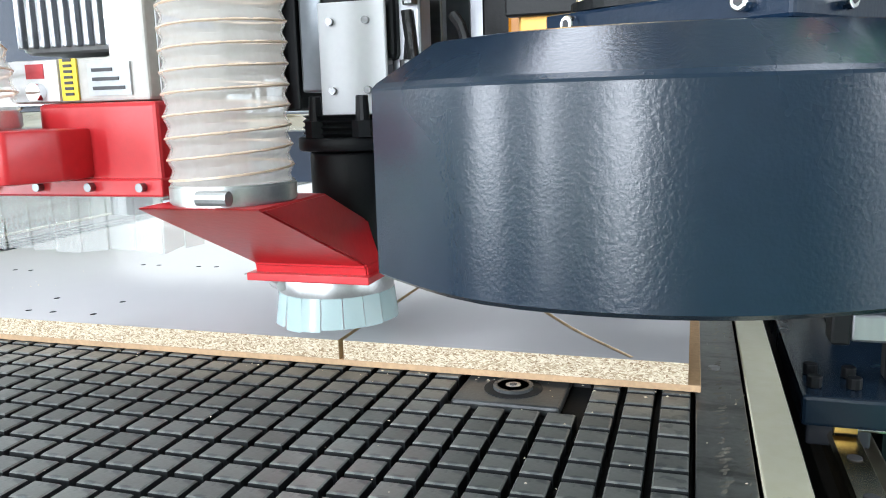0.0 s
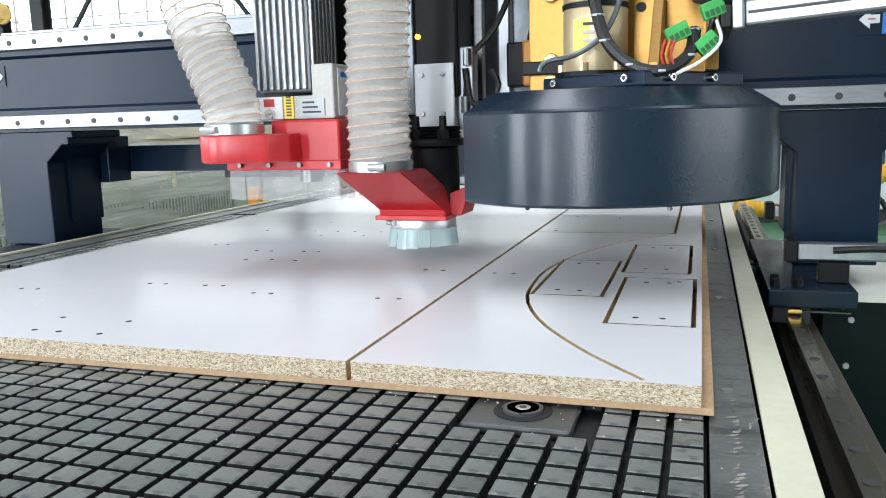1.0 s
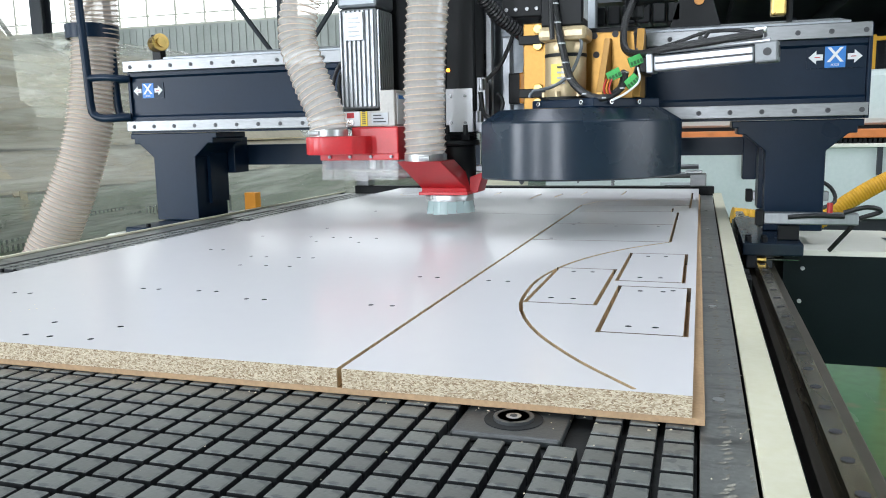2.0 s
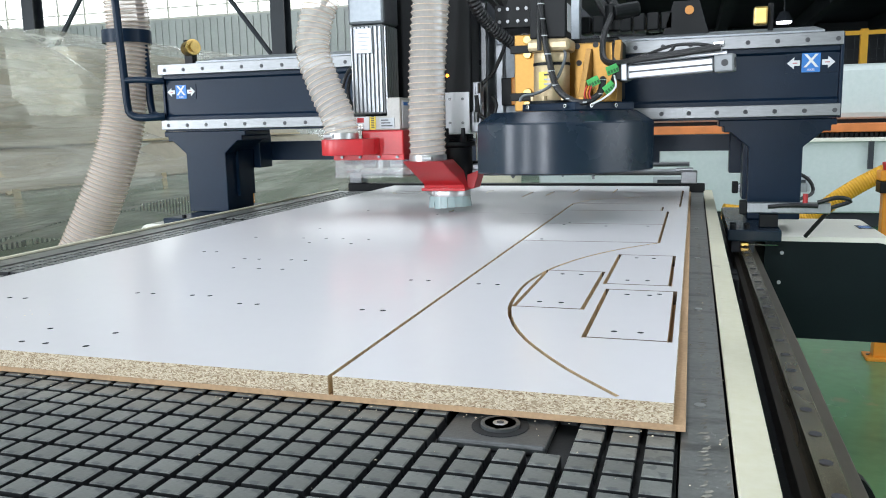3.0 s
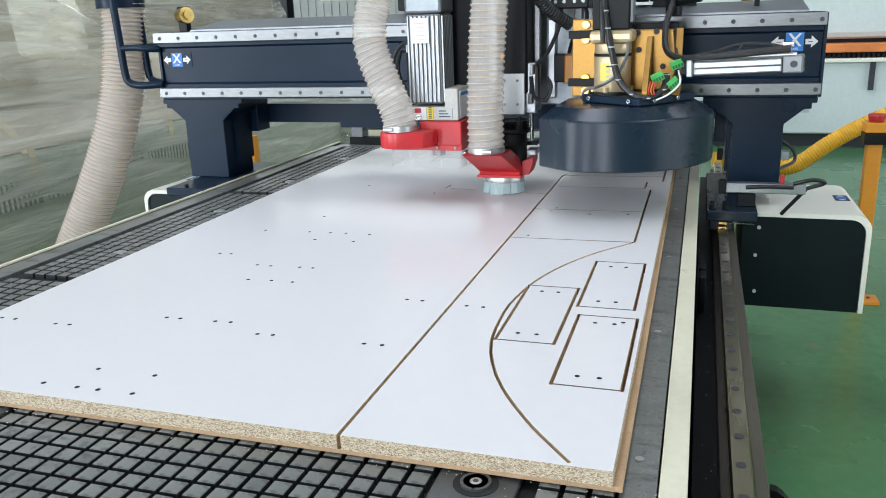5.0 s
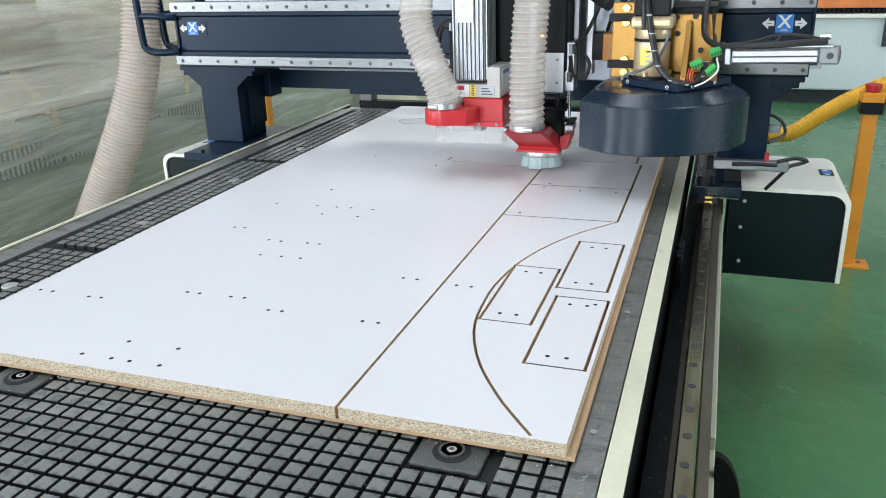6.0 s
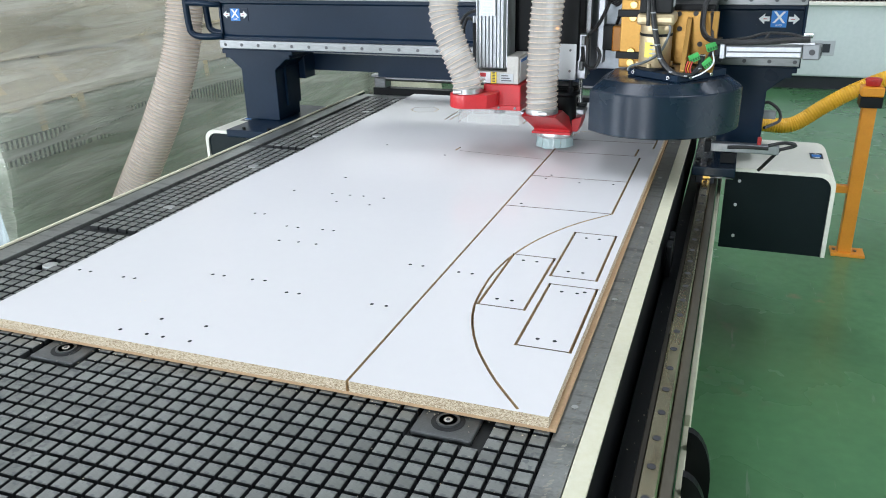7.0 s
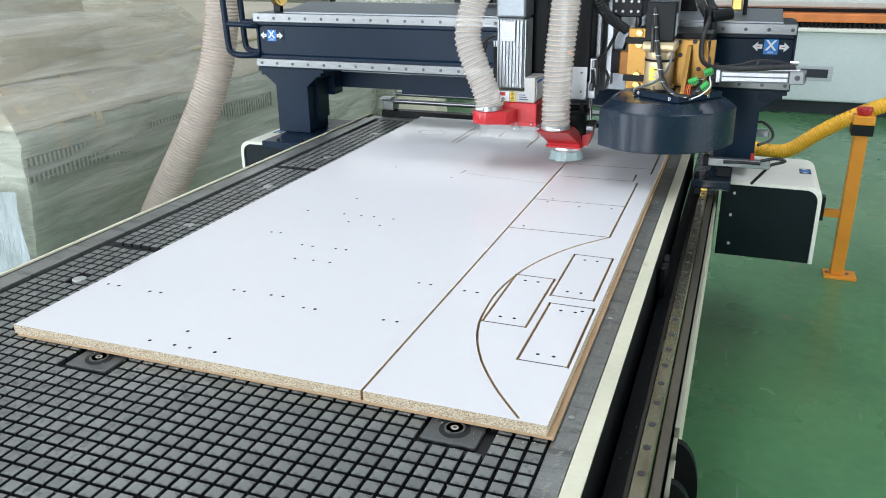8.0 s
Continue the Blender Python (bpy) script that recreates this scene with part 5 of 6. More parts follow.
def build_carriage():
    c = thing("carriage", (0.85, 2.0, 1.03), "aluminium carriage plate with slides, valves and cables", "carriage")
    part("back_plate", box(0.56, 1.20, 2.085, 2.124, 1.035, 1.62, 0.003), PLATE, c, "broad bare aluminium plate")
    part("spindle_plate", box(0.59, 0.755, 1.825, 1.85, 1.06, 1.56, 0.003), BLACK, c, "dark spindle mounting plate")
    part("spindle_slide", box(0.70, 0.735, 1.851, 2.083, 1.08, 1.55, 0.003), PLATE, c)
    part("spindle_slide", box(0.758, 0.782, 1.90, 2.083, 1.04, 1.6, 0.003), BLACK, c)
    part("slide_block", box(0.785, 0.815, 1.90, 2.083, 1.06, 1.55, 0.003), PLATE, c)
    part("spindle_body", box(0.825, 0.91, 1.87, 1.97, 1.09, 1.60, 0.006), BLACK, c, "black spindle housing")
    part("white_plate", box(0.83, 0.905, 1.855, 1.862, 1.03, 1.15, 0.002), SIGN_WHITE, c, "white cover plate")
    for x in (0.845, 0.885):
        for z in (1.06, 1.13):
            part("bolt", cyl((x, 1.850, z), (x, 1.855, z), 0.004, seg=10), STEEL, c)
    part("guide_rail", box(0.912, 0.93, 1.972, 1.992, 1.03, 1.42, 0.002), STEEL, c, "steel vertical guide rail")
    part("cylinder_body", box(0.94, 0.965, 2.05, 2.083, 1.06, 1.30, 0.003), ALU, c, "slim air cylinder")
    part("cylinder_rod", cyl((0.918, 1.90, 0.935), (0.918, 1.90, 1.04), 0.0065, seg=14), CHROME, c, "chrome piston rod")
    part("rod_block", box(0.90, 0.934, 1.885, 1.92, 1.03, 1.18, 0.003), ALU, c)
    part("rod_foot", box(0.90, 0.94, 1.88, 1.92, 0.933, 0.944, 0.002), BLACK, c)
    part("guide_bar", box(1.02, 1.045, 2.055, 2.083, 1.04, 1.6, 0.002), STEEL, c)
    part("sensor_half", box(0.965, 1.0, 2.02, 2.08, 1.11, 1.195, 0.003), BLACK, c)
    part("sensor_box", box(1.0005, 1.035, 2.0, 2.082, 1.11, 1.195, 0.004), ORANGE, c, "orange and black sensor box")
    part("sensor_button", cyl((1.035, 2.03, 1.16), (1.045, 2.03, 1.16), 0.012, seg=16), STEEL, c)
    part("chain_end", box(0.975, 1.085, 1.90, 2.08, 1.33, 1.44, 0.004), BLACK, c, "black cable chain end block")
    for x in (0.99, 1.015, 1.045, 1.07):
        for z in (1.35, 1.385):
            part("bolt", cyl((x, 1.895, z), (x, 1.90, z), 0.005, seg=10), STEEL, c)
    part("cable_hose", sweep(spline([(0.935, 1.76, 1.62), (0.94, 1.77, 1.42), (0.972, 1.83, 1.34), (1.031, 1.90, 1.286)], 0.005), lambda i: 0.0165 + 0.0025 * (i % 2), 14), CABLE, c, "black corrugated cable hose", smooth=False)
    # valve bank beside the spindle
    part("valve_bank", box(0.555, 0.598, 1.80, 1.86, 1.08, 1.22, 0.003), BLACK, c, "black valve bank")
    for i in range(5):
        part("valve_fitting", cyl((0.557 + i * 0.0095, 1.81, 1.22), (0.557 + i * 0.0095, 1.81, 1.242), 0.0035, seg=8), SIGN_WHITE, c)
    for x, z in ((0.62, 1.50), (0.745, 1.30), (0.86, 1.32), (1.03, 1.40), (1.06, 1.20), (0.88, 1.25), (1.09, 1.52)):
        part("bolt_hole", cyl((x, 2.083, z), (x, 2.086, z), 0.009, seg=12), INK_HOLE_SHADE, c)
    cables = [[(0.77, 1.84, 1.42), (0.765, 1.83, 1.30), (0.758, 1.83, 1.22), (0.765, 1.84, 1.07)], [(0.785, 1.86, 1.45), (0.755, 1.83, 1.36), (0.77, 1.84, 1.28), (0.762, 1.84, 1.18)],
              [(0.565, 1.86, 1.24), (0.55, 1.9, 1.20), (0.49, 1.95, 1.22), (0.465, 1.97, 1.16), (0.49, 1.98, 1.09), (0.55, 1.98, 1.03)],
              [(0.565, 1.86, 1.25), (0.53, 1.9, 1.25), (0.475, 1.94, 1.22), (0.455, 1.95, 1.15), (0.49, 1.97, 1.06), (0.57, 1.98, 1.02)],
              [(0.90, 1.90, 1.62), (0.955, 1.90, 1.45), (1.0, 1.93, 1.38), (1.025, 1.93, 1.34)], [(0.93, 1.9, 1.62), (0.985, 1.9, 1.44), (1.03, 1.95, 1.36)],
              [(0.99, 1.95, 1.36), (1.0, 1.94, 1.30), (0.965, 1.92, 1.21), (0.925, 1.90, 1.16), (0.92, 1.88, 1.08)],
              [(1.06, 1.96, 1.36), (1.07, 1.98, 1.30), (1.03, 2.0, 1.25), (1.01, 2.03, 1.20)], [(0.92, 1.88, 1.14), (0.93, 1.88, 1.08), (0.965, 1.88, 1.07), (0.98, 1.89, 1.11), (0.965, 1.90, 1.135)]]
    for i, p in enumerate(cables):
        part("cable", tube(p, 0.019 if i in (4, 5) else 0.006, 0.015, 8), CABLE, c, smooth=True)
    for p in ((0.762, 1.84, 1.18), (0.92, 1.878, 1.09), (0.925, 1.878, 1.175), (0.765, 1.84, 1.07)):
        part("cable_plug", cyl(p, (p[0], p[1], p[2] - 0.03), 0.008, seg=12, bevel=0.001), STEEL, c, "steel cable plug")
    for i in range(16):
        part("hose_clip", box(0.70, 0.708, 1.9, 1.91, 1.25 + i * 0.02, 1.258 + i * 0.02), BLACK, c)
    part("signal_lamp", cyl((0.835, 1.865, 1.20), (0.835, 1.872, 1.20), 0.005, seg=10), glow_mat("amber_lamp", (1.0, 0.35, 0.03), 5), c, "tiny amber indicator light")
    return c


DX, DY, DR = 1.225, 1.725, 0.219


DARK_GREEN = mat("dark_green", (0.015, 0.13, 0.03), 0.5)


def build_tool_disc():
    d = thing("tool_changer", (DX, DY, 0.92), "round dark navy tool cover under a gold drive motor", "tool changer")
    front = spline([(1.006, 1.566, 0), (1.066, 1.517, 0), (1.115, 1.496, 0), (1.18, 1.489, 0), (1.24, 1.497, 0), (1.30, 1.522, 0), (1.36, 1.565, 0), (1.408, 1.625, 0), (1.437, 1.69, 0)], 0.02)
    rim = [(p.x, p.y) for p in front]
    rim += [(DX + DR * math.cos(a), DY + DR * math.sin(a)) for a in (math.radians(6 * i) for i in range(23))]
    rim += [(1.04, 1.86), (1.006, 1.82)]
    n = len(rim)

    def loop(inset, z):
        """The rim drawn in towards its middle by about inset."""
        out = []
        for x, y in rim:
            d = Vector((DX - x, DY - y, 0))
            out.append(Vector((x, y, z)) + d.normalized() * inset)
        return out
    m = bmesh.new()
    rows = [loop(i, z) for i, z in ((0.006, 0.927), (0, 0.931), (0, 1.0525), (0.0008, 1.0545), (0.0035, 1.0575), (0.045, 1.0835), (0.05, 1.0845))]
    vs = [[m.verts.new(p) for p in r] for r in rows]
    for a, b in zip(vs, vs[1:]):
        for k in range(n):
            m.faces.new((a[k], a[(k + 1) % n], b[(k + 1) % n], b[k]))
    m.faces.new(vs[-1])
    m.faces.new(vs[0][::-1])
    bmesh.ops.recalc_face_normals(m, faces=m.faces[:])
    part("cover", m, NAVY_GLOSS, d, "textured navy enamel drum cover", smooth=True).data.set_sharp_from_angle(angle=radians(12))
    for x, y, r0, r1, z in ((1.092, 1.600, 0.002, 0.013, 0.913), (1.22, 1.62, 0.002, 0.005, 0.915), (1.29, 1.70, 0.0035, 0.004, 0.903)):
        tip = part("tool_tip", cyl((x, y, z), (x, y, 0.929), r0, r1, seg=14), STEEL, d, "steel tool tip")
        if r1 < 0.0045:
            part("flute", sweep([Vector((x + 0.0042 * math.cos(k * 0.9), y + 0.0042 * math.sin(k * 0.9), z + 0.002 + k * 0.0012)) for k in range(18)], 0.0012, 5), CHROME, tip)
    part("mount_plate", prism([(1.10, 1.684), (1.26, 1.564), (1.392, 1.74), (1.232, 1.86)], "z", 1.085, 1.106, 0.003), NAVY, d, "navy mounting plate set at an angle")
    for x, y, u, v in ((1.124, 1.666, 0.6, 0.8), (1.236, 1.582, 0.6, 0.8), (1.290, 1.604, -0.8, 0.6), (1.345, 1.677, -0.8, 0.6)):
        bolt = part("bolt", cyl((x - 0.008 * u, y - 0.008 * v, 1.097), (x + 0.002 * u, y + 0.002 * v, 1.097), 0.0062, seg=14, bevel=0.001), CHROME, d, "bright socket bolt")
        part("socket", cyl((x - 0.0084 * u, y - 0.0084 * v, 1.097), (x - 0.0078 * u, y - 0.0078 * v, 1.097), 0.0032, seg=6), INK_HOLE_SHADE, bolt)
    cx, cy = 1.178, 1.70
    part("gear_base", cyl((cx, cy, 1.106), (cx, cy, 1.113), 0.06, seg=36), BLACK, d)
    part("gearbox", cyl((cx, cy, 1.113), (cx, cy, 1.205), 0.048, seg=40, bevel=0.002), GOLD_PALE, d, "pale gold gearbox", smooth=True)
    part("gear_band", cyl((cx, cy, 1.205), (cx, cy, 1.212), 0.0495, seg=40), BLACK, d)
    part("gear_top", cyl((cx, cy, 1.212), (cx, cy, 1.238), 0.048, seg=40, bevel=0.002), GOLD_PALE, d, smooth=True)
    part("flange_block", box(cx - 0.056, cx + 0.056, cy - 0.056, cy + 0.056, 1.239, 1.272, 0.010), GOLD_PALE, d, "square gold flange")
    part("servo", box(cx - 0.05, cx + 0.045, cy - 0.045, cy + 0.05, 1.2725, 1.40, 0.004), BLACK, d, "black servo motor")
    part("servo_label", box(cx + 0.0452, cx + 0.0465, cy - 0.03, cy + 0.03, 1.29, 1.36), LABEL_GREY, d)
    for k in range(6):
        a = k * math.pi / 3 + 0.3
        part("bolt", cyl((cx + 0.05 * math.cos(a), cy + 0.05 * math.sin(a), 1.113), (cx + 0.05 * math.cos(a), cy + 0.05 * math.sin(a), 1.125), 0.007, seg=8), GOLD_PALE, d)
    part("rating_label", sweep([Vector((cx + 0.0487 * math.cos(a), cy + 0.0487 * math.sin(a), 1.163)) for a in (math.radians(232 + 7 * i) for i in range(9))], 0.0005, 4), LABEL_YELLOW, d)
    m = bmesh.new()
    cols = [[m.verts.new((cx + rr * math.cos(math.radians(236 + 6 * i)), cy + rr * math.sin(math.radians(236 + 6 * i)), z)) for rr in (0.0484, 0.0490) for z in (1.143, 1.188)] for i in range(6)]
    for p, q in zip(cols, cols[1:]):
        m.faces.new((p[2], q[2], q[3], p[3])), m.faces.new((p[3], q[3], q[1], p[1])), m.faces.new((p[0], q[0], q[2], p[2]))
    part("label", m, mat("label_lemon", (0.80, 0.66, 0.12), 0.45), d, "yellow rating label")
    for i in range(4):
        z = 1.142 + i * 0.012
        part("print_bar", box(cx - 0.012, cx + 0.006, cy - 0.0502, cy - 0.0492, z, z + 0.004), INK_HOLE_SHADE if i == 3 else LABEL_GREY, d)
    part("gold_plate", box(1.134, 1.354, 1.785, 1.805, 1.107, 1.268, 0.003), GOLD, d, "gold anodised bracket plate")
    part("gusset", prism([(1.60, 1.107), (1.784, 1.107), (1.784, 1.25), (1.755, 1.25), (1.60, 1.118)], "x", 1.262, 1.276, 0.001), GOLD, d, "triangular gold gusset")
    part("gusset", prism([(1.64, 1.107), (1.784, 1.107), (1.784, 1.27), (1.765, 1.27)], "x", 1.337, 1.354, 0.001), GOLD, d)
    for x, z in ((1.23, 1.26), (1.235, 1.215), (1.28, 1.262), (1.33, 1.26), (1.30, 1.17)):
        part("plate_hole", cyl((x + 0.004, 1.7835, z), (x + 0.004, 1.786, z), 0.008, seg=14), INK_HOLE_SHADE, d)
    part("slotted_plate", box(1.055, 1.13, 1.80, 1.83, 1.088, 1.30, 0.003), GOLD, d)
    for z in (1.105, 1.14, 1.245, 1.285):
        part("slot_bolt", cyl((1.094, 1.788, z), (1.094, 1.80, z), 0.012, seg=18, bevel=0.002), BRASS, d, "brass adjusting bolt")
    for z in (1.1175, 1.248):
        part("slot_bar", box(1.046, 1.128, 1.786, 1.799, z, z + 0.022, 0.002), BLACK, d, "black clamp bar")
    part("mount_block", box(1.06, 1.34, 1.832, 2.084, 1.12, 1.285, 0.004), BLACK, d)
    # long air cylinder on a bracket, turned a little outwards
    turn = Matrix.Translation((1.388, 1.612, 1.176)) @ pose(0, 0, 0, 0, -2.5, -11)

    def along(b):
        b.transform(turn)
        return b
    part("cylinder_bracket", box(1.3545, 1.370, 1.615, 1.803, 1.158, 1.192, 0.003), BLACK, d)
    a = part("air_cylinder", along(box(0.0, 0.205, -0.018, 0.018, -0.018, 0.016, 0.004)), ALU, d, "long aluminium air cylinder")
    part("end_cap", along(box(0.2055, 0.250, -0.021, 0.021, -0.021, 0.021, 0.004)), mat("grey_cast", (0.22, 0.23, 0.24), 0.45, 0.5), a, "grey cast end cap")
    part("end_bore", along(cyl((0.250, 0, 0), (0.2512, 0, 0), 0.012, seg=18)), INK_HOLE_SHADE, a)
    part("end_bore", along(cyl((0.23, -0.0222, 0), (0.23, -0.021, 0), 0.008, seg=18)), INK_HOLE_SHADE, a)
    part("end_cap", along(box(-0.016, -0.0005, -0.021, 0.021, -0.021, 0.021, 0.003)), ALU, a)
    part("tie_rod", along(cyl((-0.004, -0.014, 0.0225), (0.235, -0.014, 0.0225), 0.005, seg=10)), ALU, a)
    part("groove", along(box(0.004, 0.202, -0.0188, -0.0175, -0.003, 0.001)), INK_HOLE_SHADE, a)
    part("fitting", along(cyl((0.215, -0.01, 0.025), (0.215, -0.01, 0.046), 0.008, seg=10)), STEEL, a)
    part("fitting", along(cyl((0.205, -0.012, 0.044), (0.228, -0.012, 0.044), 0.007, seg=10)), CHROME, a)
    # cable looms
    looms = [[(1.155, 1.66, 1.38), (1.165, 1.635, 1.30), (1.185, 1.625, 1.21), (1.205, 1.60, 1.15), (1.24, 1.585, 1.115), (1.28, 1.585, 1.105), (1.315, 1.60, 1.125), (1.322, 1.62, 1.16)],
             [(1.16, 1.95, 1.62), (1.24, 1.9, 1.47), (1.30, 1.86, 1.36), (1.325, 1.84, 1.33)], [(1.19, 1.95, 1.64), (1.27, 1.91, 1.48), (1.32, 1.88, 1.38), (1.35, 1.86, 1.34)],
             [(1.325, 1.80, 1.34), (1.31, 1.74, 1.28), (1.315, 1.69, 1.22), (1.35, 1.63, 1.20), (1.42, 1.575, 1.205), (1.50, 1.555, 1.212), (1.60, 1.545, 1.222)],
             [(1.355, 1.63, 1.20), (1.43, 1.58, 1.215), (1.49, 1.57, 1.232), (1.55, 1.56, 1.232), (1.595, 1.55, 1.222)], [(1.48, 1.558, 1.212), (1.49, 1.562, 1.222), (1.495, 1.568, 1.231)],
             [(1.33, 1.63, 1.13), (1.345, 1.66, 1.17), (1.34, 1.72, 1.21), (1.33, 1.80, 1.27)], [(1.15, 1.66, 1.36), (1.155, 1.63, 1.31), (1.16, 1.62, 1.24)]]
    for i, p in enumerate(looms):
        part("cable", tube(p, (0.0085, 0.014, 0.013, 0.0085, 0.004, 0.004, 0.005, 0.006)[i], 0.012, 8), CABLE, d, "black sleeved cable loom", smooth=True)
    for p in spline(looms[0], 0.02)[1::2]:
        part("loom_tie", cyl(p + Vector((0, 0, -0.0015)), p + Vector((0, 0, 0.0015)), 0.0094, seg=10), LABEL_GREY, d)
    part("cable_gland", cyl((1.325, 1.83, 1.30), (1.325, 1.83, 1.37), 0.022, seg=16, bevel=0.003), BLACK, d)
    part("cable_gland", cyl((1.33, 1.80, 1.345), (1.395, 1.82, 1.355), 0.02, seg=16, bevel=0.004), BLACK, d)
    part("grey_cable", tube([(1.215, 1.66, 1.25), (1.222, 1.645, 1.22), (1.20, 1.635, 1.165), (1.16, 1.625, 1.135), (1.12, 1.60, 1.125), (1.112, 1.60, 1.112)], 0.004, 0.01, 8), PLATE, d, "grey sheathed cable", smooth=True)
    for (x, y, z), ang in (((1.30, 1.60, 1.155), 25), ((1.345, 1.62, 1.185), 20), ((1.338, 1.61, 1.14), 40)):
        b = box(-0.015, 0.015, -0.008, 0.008, -0.011, 0.011, 0.0015)
        b.transform(Matrix.Translation((x, y, z)) @ pose(0, 0, 0, 0, -ang, 10))
        cn = part("connector", b, GREEN, d, "green terminal connector")
        for k in range(4):
            b = box(-0.0135 + k * 0.0072, -0.0085 + k * 0.0072, -0.0095, -0.0082, -0.008, 0.0)
            b.transform(Matrix.Translation((x, y, z)) @ pose(0, 0, 0, 0, -ang, 10))
            part("terminal", b, DARK_GREEN, cn)
    for k, c in enumerate(((0.5, 0.04, 0.03), (0.6, 0.2, 0.02), (0.5, 0.04, 0.03))):
        part("wire", tube([(1.285 + k * 0.006, 1.59, 1.145), (1.28 + k * 0.006, 1.58, 1.125), (1.285 + k * 0.006, 1.585, 1.11)], 0.0022, 0.008, 6), mat("wire_colour", c, 0.4), d)
    part("wire", tube([(1.35, 1.62, 1.17), (1.355, 1.60, 1.14), (1.33, 1.585, 1.115), (1.30, 1.582, 1.10)], 0.0025, 0.008, 6), SIGN_WHITE, d)
    return d


# ---- fixed things round the machine ----
def build_surroundings():
    p = thing("stop_post", (2.010, 3.03, 0), "orange steel post with a red emergency button", "post")
    part("foot", box(1.950, 2.100, 2.975, 3.085, 0, 0.014, 0.002), ORANGE, p)
    part("column", box(1.980, 2.040, 3.0, 3.06, 0.014, 0.725, 0.003), ORANGE, p)
    part("button_base", box(1.963, 2.057, 2.985, 3.075, 0.726, 0.775, 0.004), BLACK, p, "black half of the switch box")
    part("button_box", box(1.963, 2.057, 2.985, 3.075, 0.776, 0.82, 0.006), mat("amber_box", (0.78, 0.30, 0.02), 0.4), p, "orange half of the switch box")
    part("button", cyl((2.010, 3.03, 0.82), (2.010, 3.03, 0.855), 0.03, 0.036, seg=24, bevel=0.005), mat("button_red", (0.5, 0.03, 0.03), 0.35), p, "red mushroom button", smooth=True)
    part("arm", box(1.905, 1.980, 3.01, 3.05, 0.31, 0.345, 0.002), ORANGE, p)
    part("sensor", box(1.875, 1.905, 3.0, 3.06, 0.29, 0.41, 0.003), BLACK, p)
    for x in (1.965, 2.06):
        part("anchor", cyl((x, 3.03, 0.014), (x, 3.03, 0.02), 0.008, seg=8), STEEL, p)
    q = thing("orange_post", (-1.075, 3.03, 0), "plain orange steel post behind the gantry leg", "post")
    part("foot", box(-1.135, -1.015, 2.975, 3.085, 0, 0.014, 0.002), ORANGE, q)
    part("column", box(-1.107, -1.043, 3.0, 3.06, 0.014, 0.728, 0.003), ORANGE, q)
    # yellow corrugated conduit
    pts = [(1.35, 3.1, 0.63), (1.50, 3.13, 0.61), (1.60, 3.14, 0.592), (1.71, 3.15, 0.600), (1.84, 3.16, 0.695), (1.96, 3.17, 0.772), (2.12, 3.17, 0.850), (2.48, 3.2, 0.99)]
    h = thing("yellow_conduit", pts[0], "yellow corrugated air hose", "hose")
    fine = spline(pts, 0.004)
    part("conduit_wall", sweep(fine, lambda i: 0.036 + 0.0016 * math.cos(i * 2 * math.pi / 3), 18), YELLOW, h, smooth=True)
    # roller stop at the far end of the bed
    r = thing("end_roller", (0.5, 2.58, 0.8), "steel feed roller across the bed's far end", "roller")
    part("roller", cyl((-0.20, 2.56, 0.845), (1.20, 2.56, 0.845), 0.012, seg=16), STEEL, r)
    part("roller", cyl((-0.20, 2.60, 0.875), (1.20, 2.60, 0.875), 0.01, seg=16), STEEL, r)
    part("support", box(-0.26, 1.26, 2.545, 2.60, 0.765, 0.80, 0.003), BLACK, r)
    for x in (-0.22, 1.2):
        part("clamp", box(x - 0.03, x + 0.03, 2.54, 2.61, 0.80, 0.85, 0.004), STEEL, r, "steel roller clamp")
        part("clamp_top", box(x - 0.05, x + 0.015, 2.545, 2.595, 0.851, 0.862, 0.003), ALU, r)


# ---- build everything ----
build_hall()
build_far_machine()
build_wrapped_machines()
bed = build_bed()
build_panel()
gantry, chain = build_gantry()
spindle = build_spindle()
nozzle = build_nozzle()
carriage = build_carriage()
disc = build_tool_disc()
hose_a = clear_hose("spindle_hose", [(0.594, 1.622, 1.03), (0.583, 1.624, 1.08), (0.542, 1.63, 1.17), (0.508, 1.64, 1.27), (0.522, 1.66, 1.38), (0.565, 1.69, 1.50), (0.60, 1.72, 1.75)], 0.049, 0.0165, "clear ribbed dust hose on the spindle hood", HOSE_CLEAR, HOSE_WIRE)
hose_b = clear_hose("nozzle_hose", [(0.835, 1.666, 0.965), (0.834, 1.666, 1.05), (0.838, 1.668, 1.2), (0.853, 1.672, 1.4), (0.863, 1.676, 1.55), (0.88, 1.685, 1.8)], 0.0525, 0.0172, "clear ribbed dust hose on the red nozzle", HOSE_CLEAR, HOSE_WIRE)
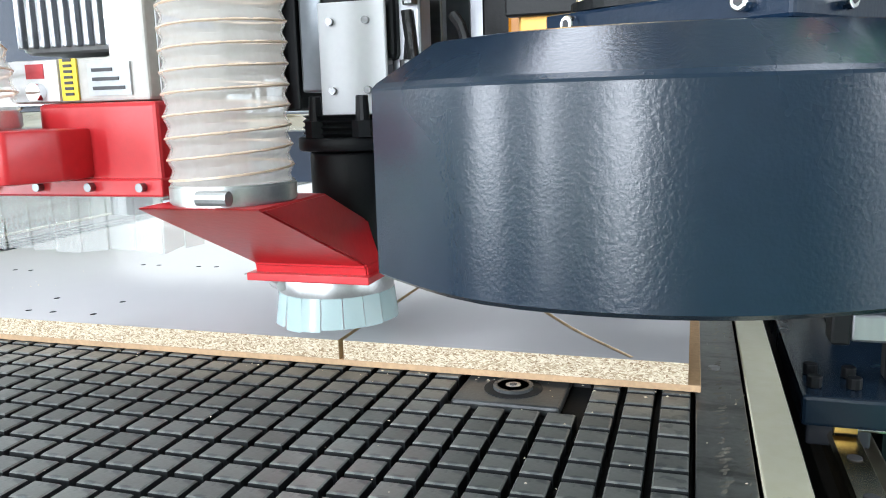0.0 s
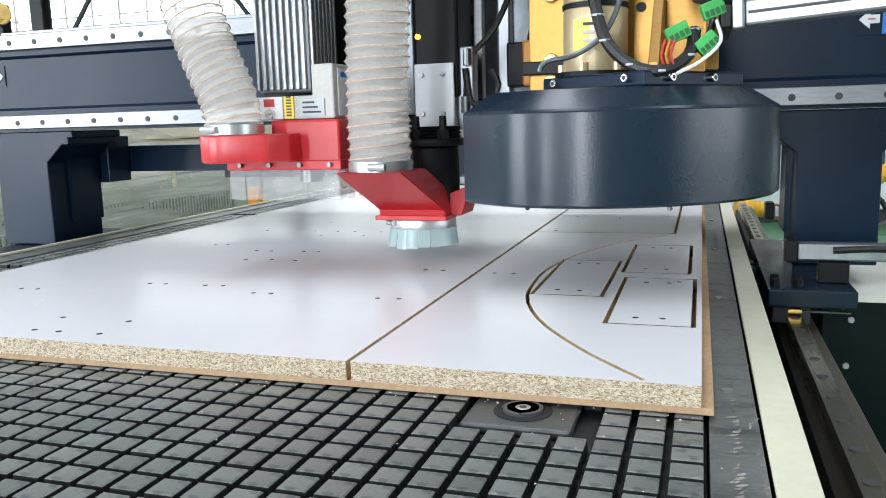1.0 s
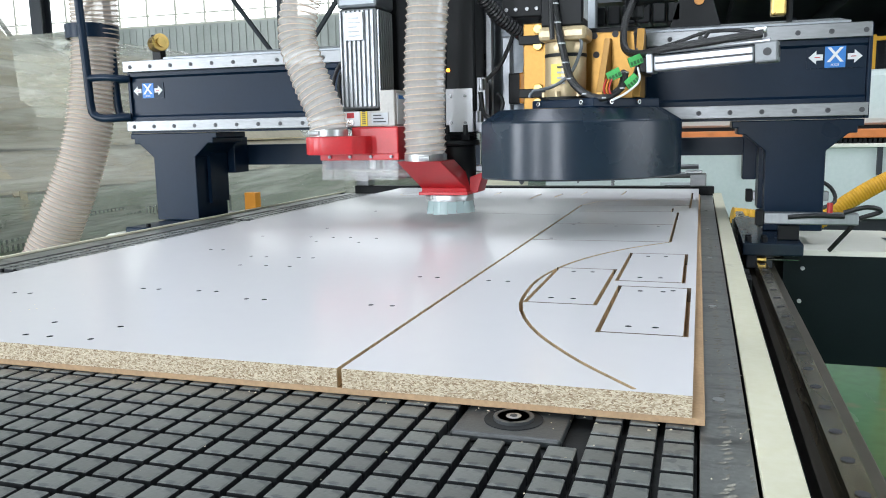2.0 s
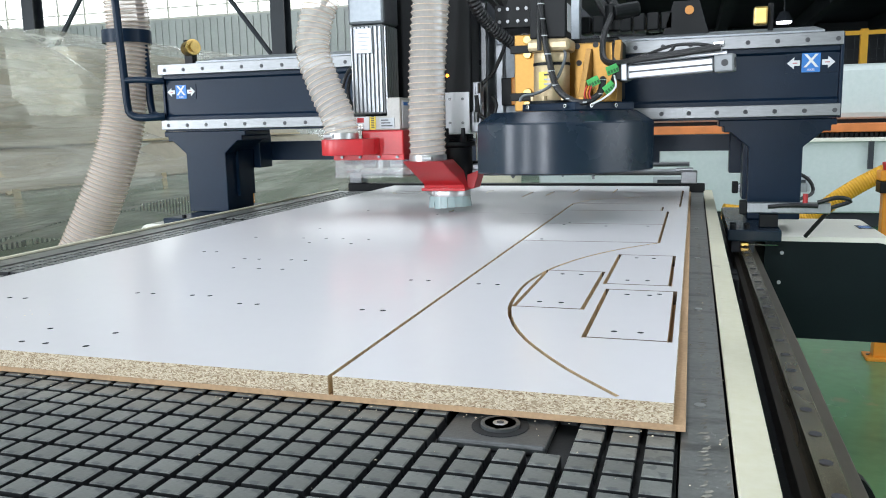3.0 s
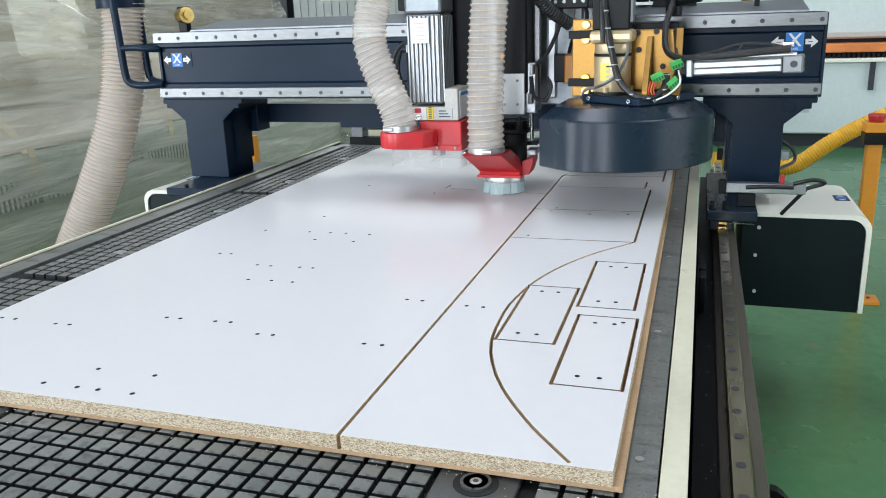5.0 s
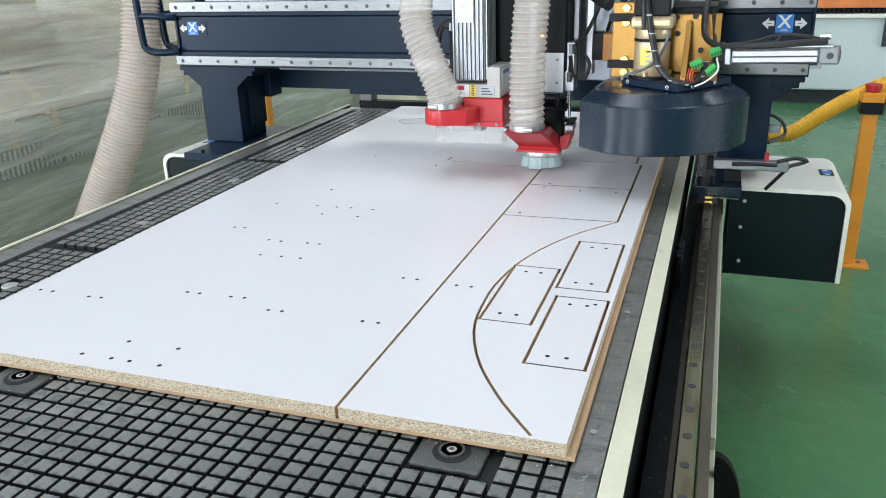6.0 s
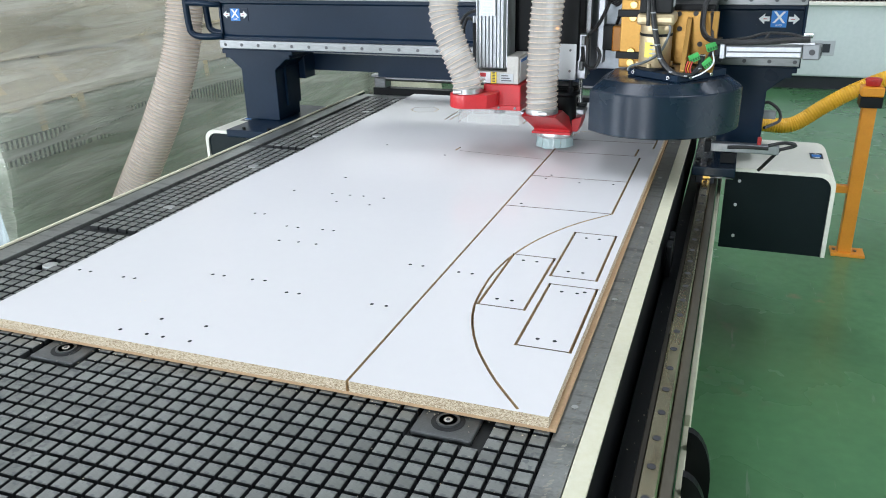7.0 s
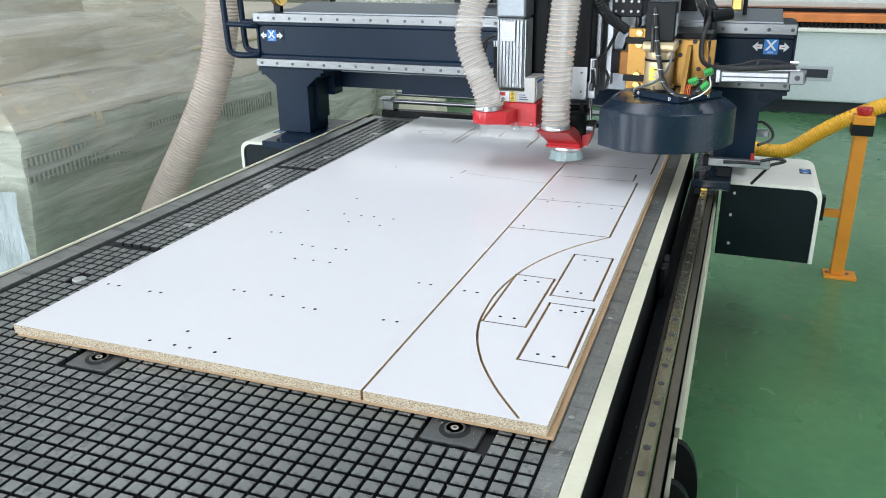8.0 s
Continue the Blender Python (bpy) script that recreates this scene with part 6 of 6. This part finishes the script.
hose_c = clear_hose("main_dust_hose", [(-0.925, 2.24, 1.95), (-0.925, 2.25, 1.6), (-0.93, 2.26, 1.45), (-0.95, 2.24, 1.2), (-1.0, 2.2, 0.95), (-1.13, 2.15, 0.65), (-1.32, 2.1, 0.3), (-1.42, 2.08, 0.1)], 0.084, 0.0165, "large milky ribbed dust hose strapped to a bracket", HOSE_GREY, HOSE_DARK_WIRE)
build_surroundings()
build_blocks(bed)


# ---- what moves ----
def motions():
    """The gantry runs back, waits while the carriage crosses, then runs back again. Rows: seconds, gantry y, carriage x, nozzle z."""
    rows = [(0.0, -1.814, -0.007, 0.014), (0.5, -1.527, -0.063, 0.015), (1.0, -1.184, -0.136, 0.016), (1.5, -0.851, -0.205, 0.017), (1.7, -0.712, -0.234, 0.016), (2.2, -0.395, -0.308, 0.013), (2.5, -0.300, -0.327, 0.010),
            (2.8, -0.272, -0.331, 0.006), (3.0, -0.274, -0.331, 0.005), (3.5, -0.312, -0.3285, -0.005), (3.75, -0.322, -0.322, -0.006), (4.0, -0.3275, -0.2954, -0.007), (4.5, -0.3273, -0.2131, -0.008), (5.0, -0.326, -0.128, -0.006), (5.5, -0.325, -0.042, -0.003), (5.75, -0.324, -0.004, -0.002),
            (6.0, -0.324, 0.0, -0.001), (6.5, -0.261, 0.0, -0.001), (7.0, -0.1755, 0.0, 0.0), (7.5, -0.0905, 0.0, -0.001), (8.0, 0.0, 0.0, 0.0)]
    for ob in (gantry, chain):
        b = ob.location.copy()
        walk(ob, [(t, pose(b.x, b.y + y, b.z)) for t, y, x, z in rows])
    # the hanging hose trails a little behind the gantry
    b = hose_c.location.copy()
    walk(hose_c, [(t, pose(b.x, b.y + y, b.z, 0, max(-1.2, 1.2 + 7 * y))) for t, y, x, z in rows])
    for ob in (carriage, disc):
        b = ob.location.copy()
        walk(ob, [(t, pose(b.x + x, b.y + y, b.z)) for t, y, x, z in rows])
    for ob in (nozzle, hose_b, spindle, hose_a):
        b = ob.location.copy()
        walk(ob, [(t, pose(b.x + x, b.y + y, b.z + z)) for t, y, x, z in rows])


motions()
